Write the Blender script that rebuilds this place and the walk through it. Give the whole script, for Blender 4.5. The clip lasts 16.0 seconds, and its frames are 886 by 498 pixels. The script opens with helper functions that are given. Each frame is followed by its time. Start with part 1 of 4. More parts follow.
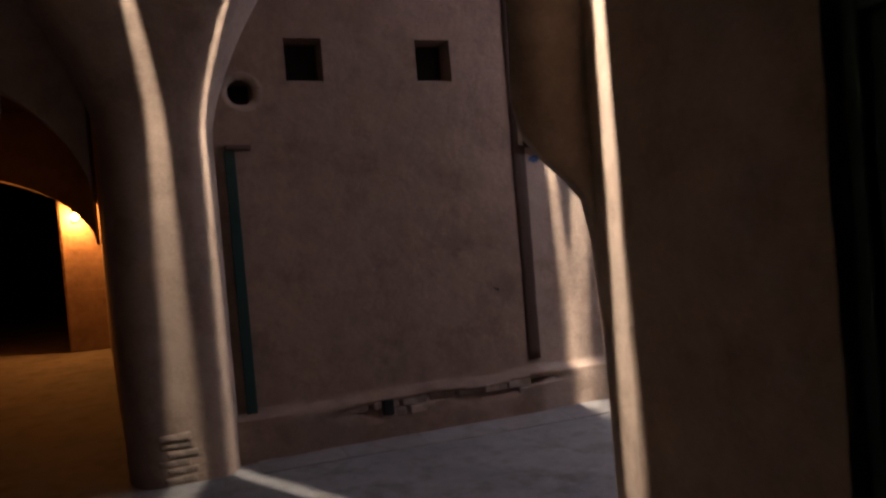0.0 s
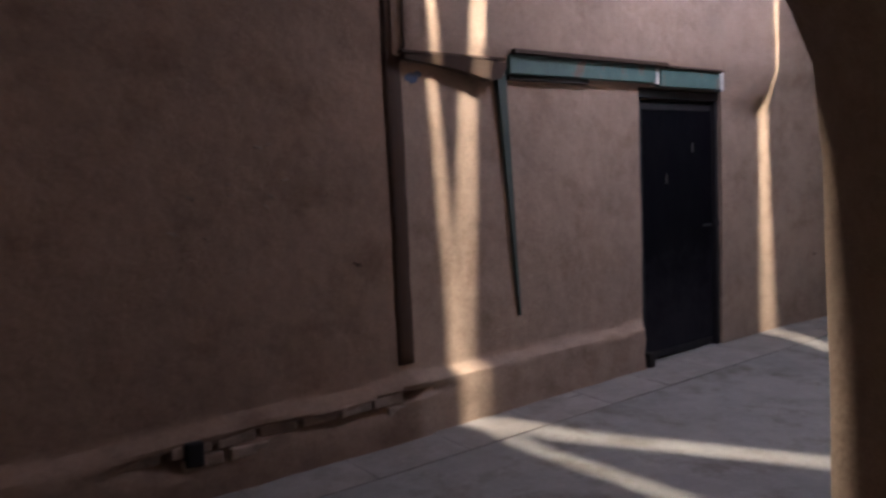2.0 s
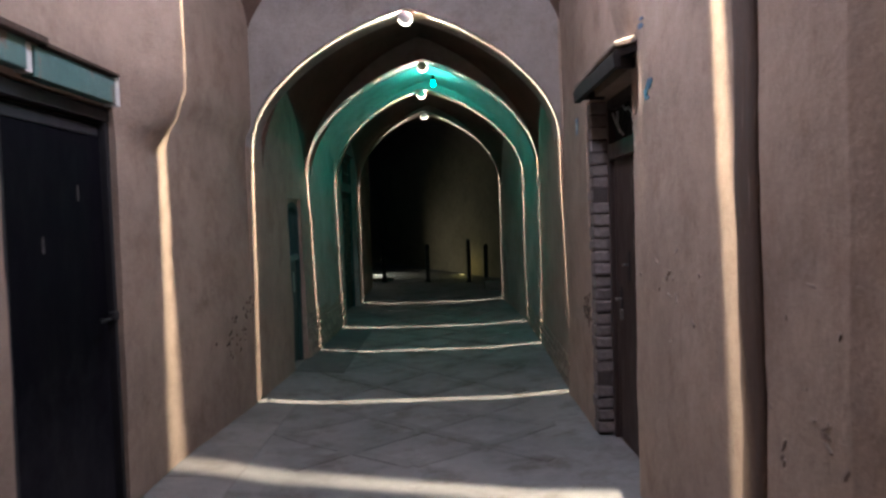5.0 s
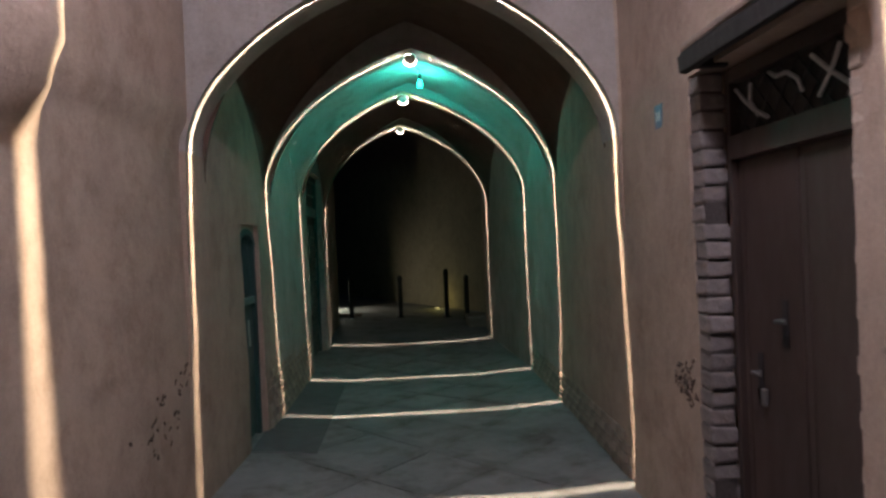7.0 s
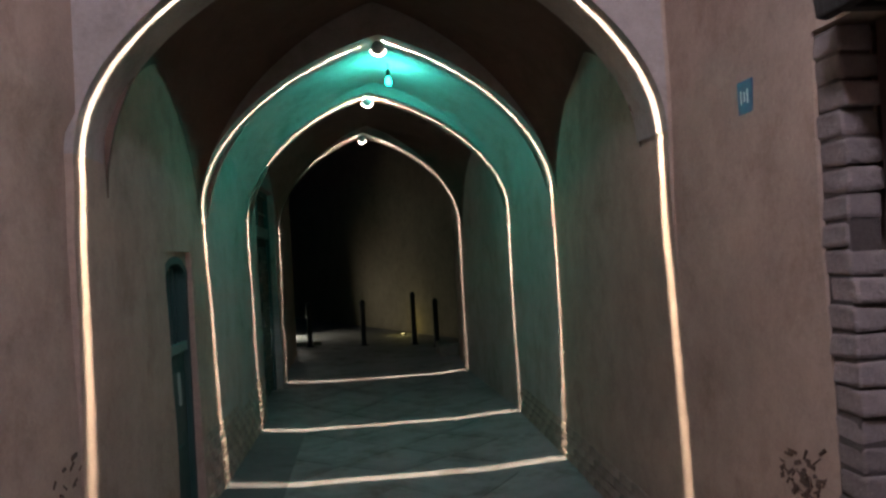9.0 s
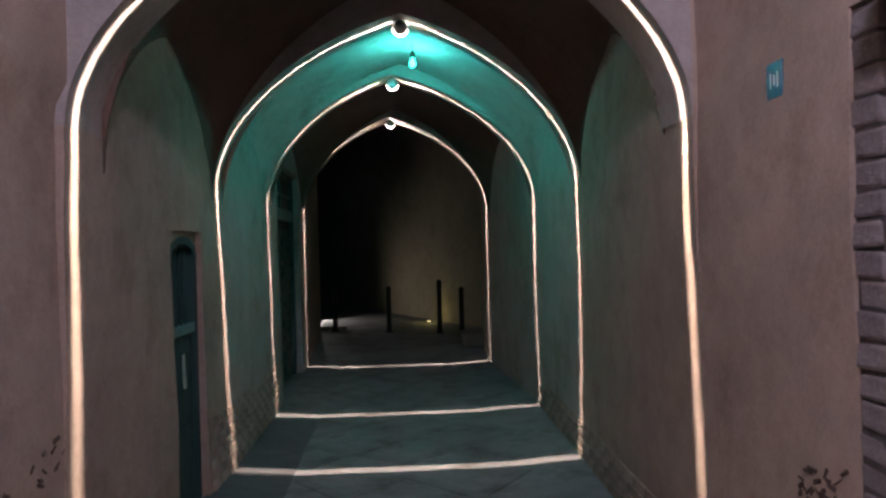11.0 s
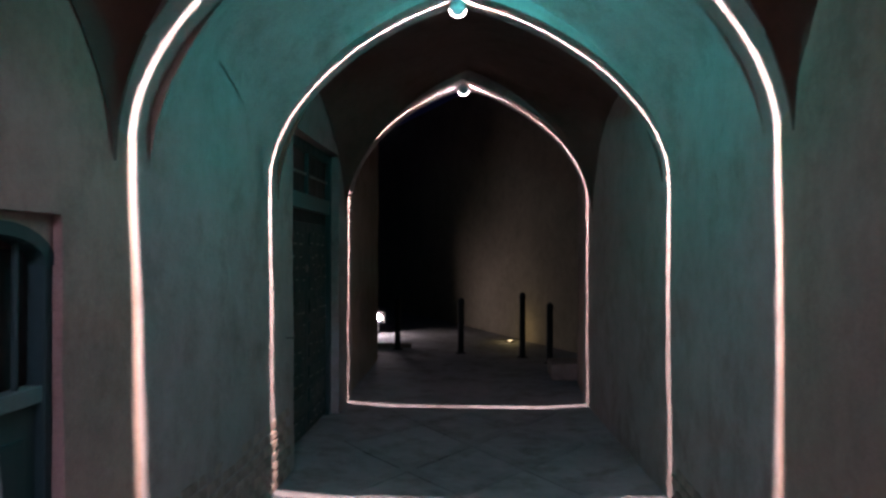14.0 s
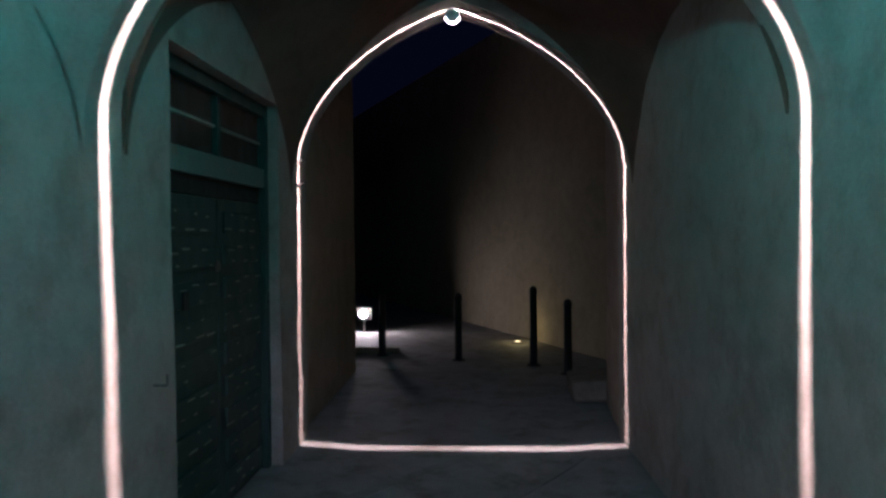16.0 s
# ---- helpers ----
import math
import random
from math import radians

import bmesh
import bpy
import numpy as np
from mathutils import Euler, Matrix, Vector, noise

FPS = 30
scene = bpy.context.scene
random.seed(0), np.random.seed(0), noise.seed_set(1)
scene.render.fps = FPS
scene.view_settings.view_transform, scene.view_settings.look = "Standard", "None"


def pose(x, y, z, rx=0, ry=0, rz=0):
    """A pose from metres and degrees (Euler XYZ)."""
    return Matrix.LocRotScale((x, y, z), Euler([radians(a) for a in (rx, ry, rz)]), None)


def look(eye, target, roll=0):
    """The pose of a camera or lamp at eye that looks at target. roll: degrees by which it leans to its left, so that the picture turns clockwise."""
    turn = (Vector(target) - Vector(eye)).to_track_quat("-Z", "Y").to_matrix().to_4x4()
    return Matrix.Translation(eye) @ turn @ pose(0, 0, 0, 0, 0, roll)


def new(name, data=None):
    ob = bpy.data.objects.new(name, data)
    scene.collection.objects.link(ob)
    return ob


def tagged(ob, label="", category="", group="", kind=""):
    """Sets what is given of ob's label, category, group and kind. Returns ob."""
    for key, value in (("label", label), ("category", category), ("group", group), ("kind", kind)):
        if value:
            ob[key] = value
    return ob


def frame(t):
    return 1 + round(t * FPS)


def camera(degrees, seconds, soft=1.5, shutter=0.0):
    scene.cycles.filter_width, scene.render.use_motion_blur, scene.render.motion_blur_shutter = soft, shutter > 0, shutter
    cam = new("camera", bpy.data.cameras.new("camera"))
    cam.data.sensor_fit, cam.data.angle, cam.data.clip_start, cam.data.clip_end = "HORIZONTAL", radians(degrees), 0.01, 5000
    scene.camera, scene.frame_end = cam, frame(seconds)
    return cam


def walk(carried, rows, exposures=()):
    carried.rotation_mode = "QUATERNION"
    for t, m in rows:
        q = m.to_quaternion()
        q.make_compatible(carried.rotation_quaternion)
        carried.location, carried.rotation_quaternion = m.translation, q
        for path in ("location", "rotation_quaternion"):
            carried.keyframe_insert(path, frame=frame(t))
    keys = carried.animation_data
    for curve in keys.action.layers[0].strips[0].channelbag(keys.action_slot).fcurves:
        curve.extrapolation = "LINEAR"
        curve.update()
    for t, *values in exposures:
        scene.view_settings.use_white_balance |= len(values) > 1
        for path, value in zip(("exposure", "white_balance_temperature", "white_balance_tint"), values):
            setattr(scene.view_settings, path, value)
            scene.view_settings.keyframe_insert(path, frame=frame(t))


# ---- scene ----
cam = camera(58.9, 16.0, 2.6, 0.4)
PATH = [
    (0, (4.462, -8.569, 1.606), (2.586, -7.878, 1.541), -4.7),
    (0.5, (3.876, -8.51, 1.614), (2.014, -7.783, 1.543), -3.8),
    (1, (3.33, -8.492, 1.559), (1.51, -7.669, 1.454), -4.3),
    (1.5, (2.779, -8.35, 1.497), (1.01, -7.427, 1.362), -4.2),
    (2, (2.302, -8.262, 1.491), (0.731, -7.036, 1.313), -2.5),
    (2.5, (1.844, -8.115, 1.445), (0.427, -6.711, 1.311), -4.6),
    (3, (1.393, -7.952, 1.44), (0.237, -6.328, 1.273), -3.2),
    (3.5, (0.977, -7.708, 1.423), (0.17, -5.886, 1.252), -4.3),
    (4, (0.666, -7.337, 1.441), (0.173, -5.404, 1.31), -2.8),
    (4.5, (0.394, -6.962, 1.47), (0.226, -4.975, 1.32), -3.0),
    (5, (0.299, -6.497, 1.482), (0.289, -4.499, 1.401), -1.9),
    (7.5, (-0.086, -4.268, 1.538), (0.018, -2.271, 1.525), -2.5),
    (8, (-0.103, -3.875, 1.573), (-0.009, -1.877, 1.577), -1.3),
    (8.5, (-0.157, -3.578, 1.601), (0.028, -1.587, 1.638), -1.4),
    (9, (-0.126, -3.445, 1.592), (0.082, -1.456, 1.613), -3.2),
    (9.5, (-0.101, -3.429, 1.575), (0.047, -1.435, 1.58), -2.8),
    (10, (-0.072, -3.419, 1.572), (0.068, -1.424, 1.565), -1.6),
    (12.5, (0.146, -2.33, 1.614), (0.17, -0.33, 1.611), -0.6),
    (13, (0.162, -1.76, 1.597), (0.114, 0.24, 1.584), 0.8),
    (13.5, (0.183, -1.225, 1.609), (0.152, 0.774, 1.569), -0.3),
    (14, (0.194, -0.702, 1.597), (0.09, 1.296, 1.603), 0.2),
    (14.5, (0.164, -0.075, 1.641), (0.029, 1.921, 1.642), -1.4),
    (15, (0.236, 0.493, 1.606), (0.056, 2.485, 1.616), -1.8),
    (15.5, (0.203, 1.032, 1.633), (0.053, 3.026, 1.624), -0.2),
    (16, (0.237, 1.513, 1.617), (0.121, 3.509, 1.581), -0.5),
]
EXPOSURES = [(0.0, 0.98, 6500, 10), (1.0, 1.0, 6250, 11), (1.5, 0.88, 6300, 8), (2.0, 0.90, 6450, 8), (3.0, 1.07, 6600, 6), (3.5, 1.06, 6700, 5), (5.0, 1.2, 6550, 4), (7.5, 1.38, 6950, 8), (9.0, 1.42, 6800, 11), (10.0, 1.42, 6500, 14), (12.5, 1.26, 6300, 32), (13.5, 1.46, 6200, 40), (14.5, 1.46, 6150, 45), (16.0, 1.75, 5900, 36)]
walk(cam, [(t, look(eye, target, roll)) for t, eye, target, roll in PATH], EXPOSURES)

# ---------------------------------------------------------------- world, lamps, exposure
world = bpy.data.worlds.new("night")
world.use_nodes = True
wbg = world.node_tree.nodes["Background"]
wbg.inputs[0].default_value = (0.06, 0.09, 0.28, 1)
wbg.inputs[1].default_value = 0.0055
scene.world = world

SLIT_WATTS = 620.0
SLIT_COLOUR = (1.0, 0.84, 0.69)
STREET_WATTS = 140.0


def point_lamp(name, place, watts, colour, radius):
    data = bpy.data.lights.new(name, "POINT")
    data.energy, data.color, data.shadow_soft_size = watts, colour, radius
    ob = new(name, data)
    ob.location = place
    return ob


# ---------------------------------------------------------------- materials
def material(name, base, rough=0.9, metal=0.0):
    m = bpy.data.materials.new(name)
    m.use_nodes = True
    b = m.node_tree.nodes["Principled BSDF"]
    b.inputs["Base Color"].default_value = (*base, 1)
    b.inputs["Roughness"].default_value = rough
    b.inputs["Metallic"].default_value = metal
    return m, m.node_tree, b


def noise_node(nt, scale, detail=6, rough=0.6, stretch=None):
    tc = nt.nodes.new("ShaderNodeTexCoord")
    src = tc.outputs["Object"]
    if stretch:
        mp = nt.nodes.new("ShaderNodeMapping")
        mp.inputs["Scale"].default_value = stretch
        nt.links.new(src, mp.inputs[0])
        src = mp.outputs[0]
    n = nt.nodes.new("ShaderNodeTexNoise")
    n.inputs["Scale"].default_value, n.inputs["Detail"].default_value, n.inputs["Roughness"].default_value = scale, detail, rough
    nt.links.new(src, n.inputs["Vector"])
    return n


def ramp(nt, fac, stops):
    r = nt.nodes.new("ShaderNodeValToRGB")
    els = r.color_ramp.elements
    while len(els) < len(stops):
        els.new(0.5)
    for e, (p, c) in zip(els, stops):
        e.position, e.color = p, (*c, 1)
    nt.links.new(fac, r.inputs[0])
    return r


def mix(nt, a, b, fac, mode="MIX"):
    n = nt.nodes.new("ShaderNodeMix")
    n.data_type, n.blend_type = "RGBA", mode
    if isinstance(fac, float):
        n.inputs[0].default_value = fac
    else:
        nt.links.new(fac, n.inputs[0])
    nt.links.new(a, n.inputs[6])
    nt.links.new(b, n.inputs[7])
    return n.outputs[2]


def bump(nt, b, sources):
    last = None
    for socket, strength, dist in sources:
        n = nt.nodes.new("ShaderNodeBump")
        n.inputs["Strength"].default_value, n.inputs["Distance"].default_value = strength, dist
        nt.links.new(socket, n.inputs["Height"])
        if last:
            nt.links.new(last.outputs[0], n.inputs["Normal"])
        last = n
    nt.links.new(last.outputs[0], b.inputs["Normal"])


def shade(c, k):
    return tuple(v * k for v in c)


def earth(name, base, fleck=1.25, rough=0.95, relief=0.8, stain=0.74, dirty=0.55):
    """Straw and mud plaster: blotches, grain, straw flecks, patches of wear."""
    m, nt, b = material(name, base, rough)
    big = noise_node(nt, 1.1, 4)
    mid = noise_node(nt, 7.0, 8, 0.65)
    fine = noise_node(nt, 55.0, 5, 0.7)
    straw = noise_node(nt, 30.0, 3, 0.5, (1, 1.6, 6))
    c1 = ramp(nt, big.outputs[0], [(0.3, shade(base, stain)), (0.5, base), (0.72, shade(base, 1.18))])
    c2 = ramp(nt, mid.outputs[0], [(0.32, shade((1, 1, 1), 0.68)), (0.6, (1, 1, 1))])
    c3 = ramp(nt, straw.outputs[0], [(0.62, (0, 0, 0)), (0.72, (1, 1, 1))])
    col = mix(nt, c1.outputs[0], c2.outputs[0], 0.75, "MULTIPLY")
    bright = ramp(nt, fine.outputs[0], [(0.3, shade(base, 0.7)), (0.7, shade(base, fleck))])
    col = mix(nt, col, bright.outputs[0], 0.3)
    pale = ramp(nt, fine.outputs[0], [(0.0, shade(base, fleck)), (1.0, shade(base, fleck))])
    f = nt.nodes.new("ShaderNodeMath")
    f.operation = "MULTIPLY"
    f.inputs[1].default_value = 0.35
    nt.links.new(c3.outputs[0], f.inputs[0])
    col = mix(nt, col, pale.outputs[0], f.outputs[0])
    spots = noise_node(nt, 2.6, 9, 0.72)
    dirt = ramp(nt, spots.outputs[0], [(0.36, (0.60, 0.54, 0.49)), (0.50, (1, 1, 1)), (0.66, (1, 1, 1)), (0.74, (1.14, 1.12, 1.08))])
    col = mix(nt, col, dirt.outputs[0], dirty, "MULTIPLY")
    nt.links.new(col, b.inputs["Base Color"])
    bump(nt, b, [(mid.outputs[0], 0.5 * relief, 0.03), (spots.outputs[0], 0.3 * relief, 0.05), (fine.outputs[0], 0.25 * relief, 0.006)])
    return m


def two_batches(m, edge, tone):
    """Older, browner plaster on the part of a wall before edge (along y), newer beyond it."""
    nt = m.node_tree
    b = nt.nodes["Principled BSDF"]
    src = b.inputs["Base Color"].links[0].from_socket
    coord = nt.nodes.new("ShaderNodeTexCoord")
    sep = nt.nodes.new("ShaderNodeSeparateXYZ")
    nt.links.new(coord.outputs["Object"], sep.inputs[0])
    f = nt.nodes.new("ShaderNodeMapRange")
    f.inputs["From Min"].default_value, f.inputs["From Max"].default_value = edge - 0.03, edge + 0.03
    nt.links.new(sep.outputs["Y"], f.inputs["Value"])
    r = ramp(nt, f.outputs[0], [(0.0, tone), (1.0, (1, 1, 1))])
    nt.links.new(mix(nt, src, r.outputs[0], 1.0, "MULTIPLY"), b.inputs["Base Color"])
    return m


def painted(name, base, rough=0.6, metal=0.0, worn=(0.08, 0.07, 0.06), wear=0.66, scale=9.0, stretch=(1, 1, 0.4), relief=0.3):
    m, nt, b = material(name, base, rough, metal)
    n = noise_node(nt, scale, 8, 0.68, stretch)
    g = noise_node(nt, 60.0, 4, 0.6)
    c = ramp(nt, n.outputs[0], [(0.35, shade(base, 0.75)), (0.55, base), (wear, shade(base, 1.15)), (min(wear + 0.06, 1), worn)])
    c2 = ramp(nt, g.outputs[0], [(0.3, (0.75, 0.75, 0.75)), (0.7, (1, 1, 1))])
    nt.links.new(mix(nt, c.outputs[0], c2.outputs[0], 0.6, "MULTIPLY"), b.inputs["Base Color"])
    r = ramp(nt, n.outputs[0], [(0.3, shade((1, 1, 1), rough * 0.75)), (0.7, shade((1, 1, 1), min(1, rough * 1.25)))])
    nt.links.new(r.outputs[0], b.inputs["Roughness"])
    bump(nt, b, [(n.outputs[0], relief, 0.006), (g.outputs[0], relief, 0.002)])
    return m


def vary_by_object(m, low=0.75, high=1.2):
    nt = m.node_tree
    b = nt.nodes["Principled BSDF"]
    src = b.inputs["Base Color"].links[0].from_socket
    info = nt.nodes.new("ShaderNodeObjectInfo")
    r = ramp(nt, info.outputs["Random"], [(0, (low, low, low)), (1, (high, high, high))])
    nt.links.new(mix(nt, src, r.outputs[0], 1.0, "MULTIPLY"), b.inputs["Base Color"])
    return m


def glow(name, colour, strength):
    m, nt, b = material(name, (0.8, 0.8, 0.8), 0.4)
    b.inputs["Emission Color"].default_value = (*colour, 1)
    b.inputs["Emission Strength"].default_value = strength
    return m


PLASTER = earth("mud_plaster", (0.33, 0.246, 0.192))
PLASTER_WEST = two_batches(earth("patched_mud_plaster", (0.33, 0.246, 0.192)), -5.67, (0.76, 0.70, 0.66))
PLASTER_LIGHT = earth("grey_plaster", (0.30, 0.262, 0.238), relief=0.9, stain=0.75, dirty=0.55)
# brown vault brick, its base colour lowered to hold the shade of unlit ceilings
VAULT = earth("shade_toned_vault_brick", (0.105, 0.064, 0.046), relief=0.8)
PLINTH = earth("plinth_plaster", (0.24, 0.185, 0.15), relief=1.4)
FLOOR_MAT = earth("paving", (0.20, 0.196, 0.192), 1.25, 0.8, 0.7, 0.62, 1.0)
FLOOR_DARK = earth("dark_paving", (0.10, 0.098, 0.098), 1.25, 0.8, 0.7, 0.75)
FLOOR_BAND = earth("banded_paving", (0.174, 0.170, 0.166), 1.25, 0.8, 0.7, 0.62, 1.0)
FLOOR_EDGE = earth("pale_paving", (0.225, 0.21, 0.20), 1.2, 0.85, 0.7, 0.75)
BRICK = vary_by_object(earth("mud_brick", (0.29, 0.225, 0.18), relief=1.3))
STONE = earth("far_wall_plaster", (0.26, 0.22, 0.15), relief=0.4, stain=0.85, dirty=0.3)
OLD_WOOD = painted("weathered_wood", (0.052, 0.025, 0.013), 0.9, 0, (0.10, 0.06, 0.04), 0.66, 10, (1, 6, 0.4), 0.9)
WARM_WOOD = painted("warm_timber", (0.082, 0.049, 0.034), 0.9, 0, (0.19, 0.14, 0.105), 0.62, 8, (1, 6, 0.5), 0.9)
WOOD = painted("old_wood", (0.050, 0.026, 0.014), 0.85, 0, (0.10, 0.07, 0.05), 0.7, 14, (1, 6, 0.5), 0.8)
TEAL = painted("teal_paint", (0.085, 0.168, 0.155), 0.65, 0, (0.17, 0.135, 0.105), 0.56, 7)
TEAL_DARK = painted("dark_teal_paint", (0.007, 0.045, 0.040), 0.65, 0, (0.03, 0.06, 0.052), 0.7, 6)
FADED_TEAL = painted("faded_teal_paint", (0.060, 0.090, 0.082), 0.8, 0, (0.16, 0.12, 0.09), 0.6, 9)
WORN_TEAL = painted("worn_teal_paint", (0.24, 0.27, 0.24), 0.8, 0, (0.15, 0.14, 0.12), 0.62, 20)
STEEL = painted("black_steel", (0.008, 0.008, 0.011), 0.7, 0.0, (0.09, 0.085, 0.085), 0.68, 4)
DUSTY_STEEL = painted("dusty_black_steel", (0.0035, 0.0035, 0.006), 0.8, 0.0, (0.022, 0.022, 0.026), 0.7, 4)


def splash_dust(m, top, dust):
    """Street dust splashed on the foot of a door, ragged at its upper edge."""
    nt = m.node_tree
    b = nt.nodes["Principled BSDF"]
    src = b.inputs["Base Color"].links[0].from_socket
    coord = nt.nodes.new("ShaderNodeTexCoord")
    sep = nt.nodes.new("ShaderNodeSeparateXYZ")
    nt.links.new(coord.outputs["Object"], sep.inputs[0])
    n = noise_node(nt, 5.0, 8, 0.7)
    f = nt.nodes.new("ShaderNodeMath")
    f.operation = "MULTIPLY_ADD"
    f.inputs[1].default_value = 1.6
    nt.links.new(n.outputs[0], f.inputs[0])
    nt.links.new(sep.outputs["Z"], f.inputs[2])
    half = nt.nodes.new("ShaderNodeMath")
    half.operation = "MULTIPLY"
    half.inputs[1].default_value = 0.5
    nt.links.new(f.outputs[0], half.inputs[0])
    r = ramp(nt, half.outputs[0], [(0.5, (0.6, 0.6, 0.6)), (min(1.0, top), (0, 0, 0))])
    d = ramp(nt, n.outputs[0], [(0.0, dust), (1.0, dust)])
    nt.links.new(mix(nt, src, d.outputs[0], r.outputs[0]), b.inputs["Base Color"])
    return m


# the height runs from the door's foot, halved to fit the ramp
splash_dust(DUSTY_STEEL, 0.85, (0.024, 0.024, 0.030))
DUSTY_STEEL.node_tree.nodes["Principled BSDF"].inputs["Specular IOR Level"].default_value = 0.06
RUST = painted("brown_steel", (0.034, 0.019, 0.015), 0.65, 0.0, (0.06, 0.036, 0.028), 0.66, 5)
IRON = painted("grey_iron", (0.16, 0.155, 0.15), 0.45, 0.7, (0.1, 0.07, 0.05), 0.7, 20)
# black of cables and small parts, also painted shade in holes and gaps
BLACK = painted("black_parts_and_hole_shade", (0.012, 0.011, 0.010), 0.9)
BLUE = painted("blue_enamel", (0.03, 0.07, 0.15), 0.35, 0, (0.1, 0.1, 0.1), 0.72, 12)
WHITE = painted("white_paint", (0.6, 0.6, 0.58), 0.5)
HOUSING = painted("white_housing", (0.55, 0.55, 0.53), 0.4)
LENS = glow("slit_lens", (1.0, 0.86, 0.7), 9.0)
GREEN_BULB = glow("green_bulb", (0.0, 0.9, 0.62), 9.0)
ORANGE_BULB = glow("orange_bulb", (1.0, 0.42, 0.06), 30.0)
WHITE_BULB = glow("white_bulb", (1.0, 0.97, 0.85), 120.0)

# ---------------------------------------------------------------- mesh helpers


def put(ob, kind=None, **tags):
    return tagged(ob, kind=kind or "", **tags)


def mesh_object(name, bm, mat, smooth=False):
    bmesh.ops.recalc_face_normals(bm, faces=bm.faces[:])
    me = bpy.data.meshes.new(name)
    bm.to_mesh(me)
    bm.free()
    me.materials.append(mat)
    if smooth:
        for p in me.polygons:
            p.use_smooth = True
    return new(name, me)


def part(name, bm, mat, parent, label="", smooth=False):
    ob = mesh_object(name, bm, mat, smooth)
    ob.parent = parent
    return tagged(ob, label=label)


def thing(name, place, label, category, group="", kind=""):
    ob = new(name)
    ob.empty_display_size = 0.1
    ob.location = place
    return tagged(ob, label, category, group, kind)


def box(bm, lo, hi, m=None, bevel=0.0, wobble=0.0, seed=0):
    rnd = random.Random(seed)
    made = bmesh.ops.create_cube(bm, size=1.0)["verts"]
    lo, hi = Vector(lo), Vector(hi)
    for v in made:
        v.co = Vector([(lo[i] + hi[i]) / 2 + v.co[i] * (hi[i] - lo[i]) + rnd.uniform(-wobble, wobble) for i in range(3)])
    if bevel:
        edges = list({e for v in made for e in v.link_edges})
        made = list({v for f in bmesh.ops.bevel(bm, geom=edges, offset=bevel, segments=2, profile=0.5, affect="EDGES")["faces"] for v in f.verts} | {v for v in made if v.is_valid})
    if m:
        for v in made:
            v.co = m @ v.co
    return bm


def one_box(lo, hi, m=None, bevel=0.0, wobble=0.0, seed=0):
    return box(bmesh.new(), lo, hi, m, bevel, wobble, seed)


def rod(bm, a, b, r0, r1=None, sides=10):
    a, b = Vector(a), Vector(b)
    r1 = r0 if r1 is None else r1
    q = (b - a).to_track_quat("Z", "Y").to_matrix()
    rings = []
    for p, r in ((a, r0), (b, r1)):
        rings.append([bm.verts.new(p + q @ Vector((r * math.cos(k * math.tau / sides), r * math.sin(k * math.tau / sides), 0))) for k in range(sides)])
    for k in range(sides):
        j = (k + 1) % sides
        bm.faces.new((rings[0][k], rings[0][j], rings[1][j], rings[1][k]))
    bm.faces.new(rings[0][::-1])
    bm.faces.new(rings[1])
    return bm


def lathe(bm, profile, sides=20, m=None):
    m = m or Matrix()
    rings = []
    for r, z in profile:
        rings.append([bm.verts.new(m @ Vector((r * math.cos(k * math.tau / sides), r * math.sin(k * math.tau / sides), z))) for k in range(sides)])
    for a, b in zip(rings, rings[1:]):
        for k in range(sides):
            j = (k + 1) % sides
            bm.faces.new((a[k], a[j], b[j], b[k]))
    bm.faces.new(rings[0][::-1])
    bm.faces.new(rings[-1])
    return bm


def steps(a, b, size, extra=()):
    """Numbers from a to b about size apart, that meet every number of extra."""
    marks = sorted({a, b, *[e for e in extra if a < e < b]})
    out = [a]
    for p, q in zip(marks, marks[1:]):
        n = max(1, round((q - p) / size))
        out += [p + (q - p) * (k + 1) / n for k in range(n)]
    return out


def lumps(p, amp):
    return amp * (noise.noise(Vector(p) * 0.9) * 1.0 + noise.noise(Vector(p) * 2.7) * 0.5 + noise.noise(Vector(p) * 7.0) * 0.22)


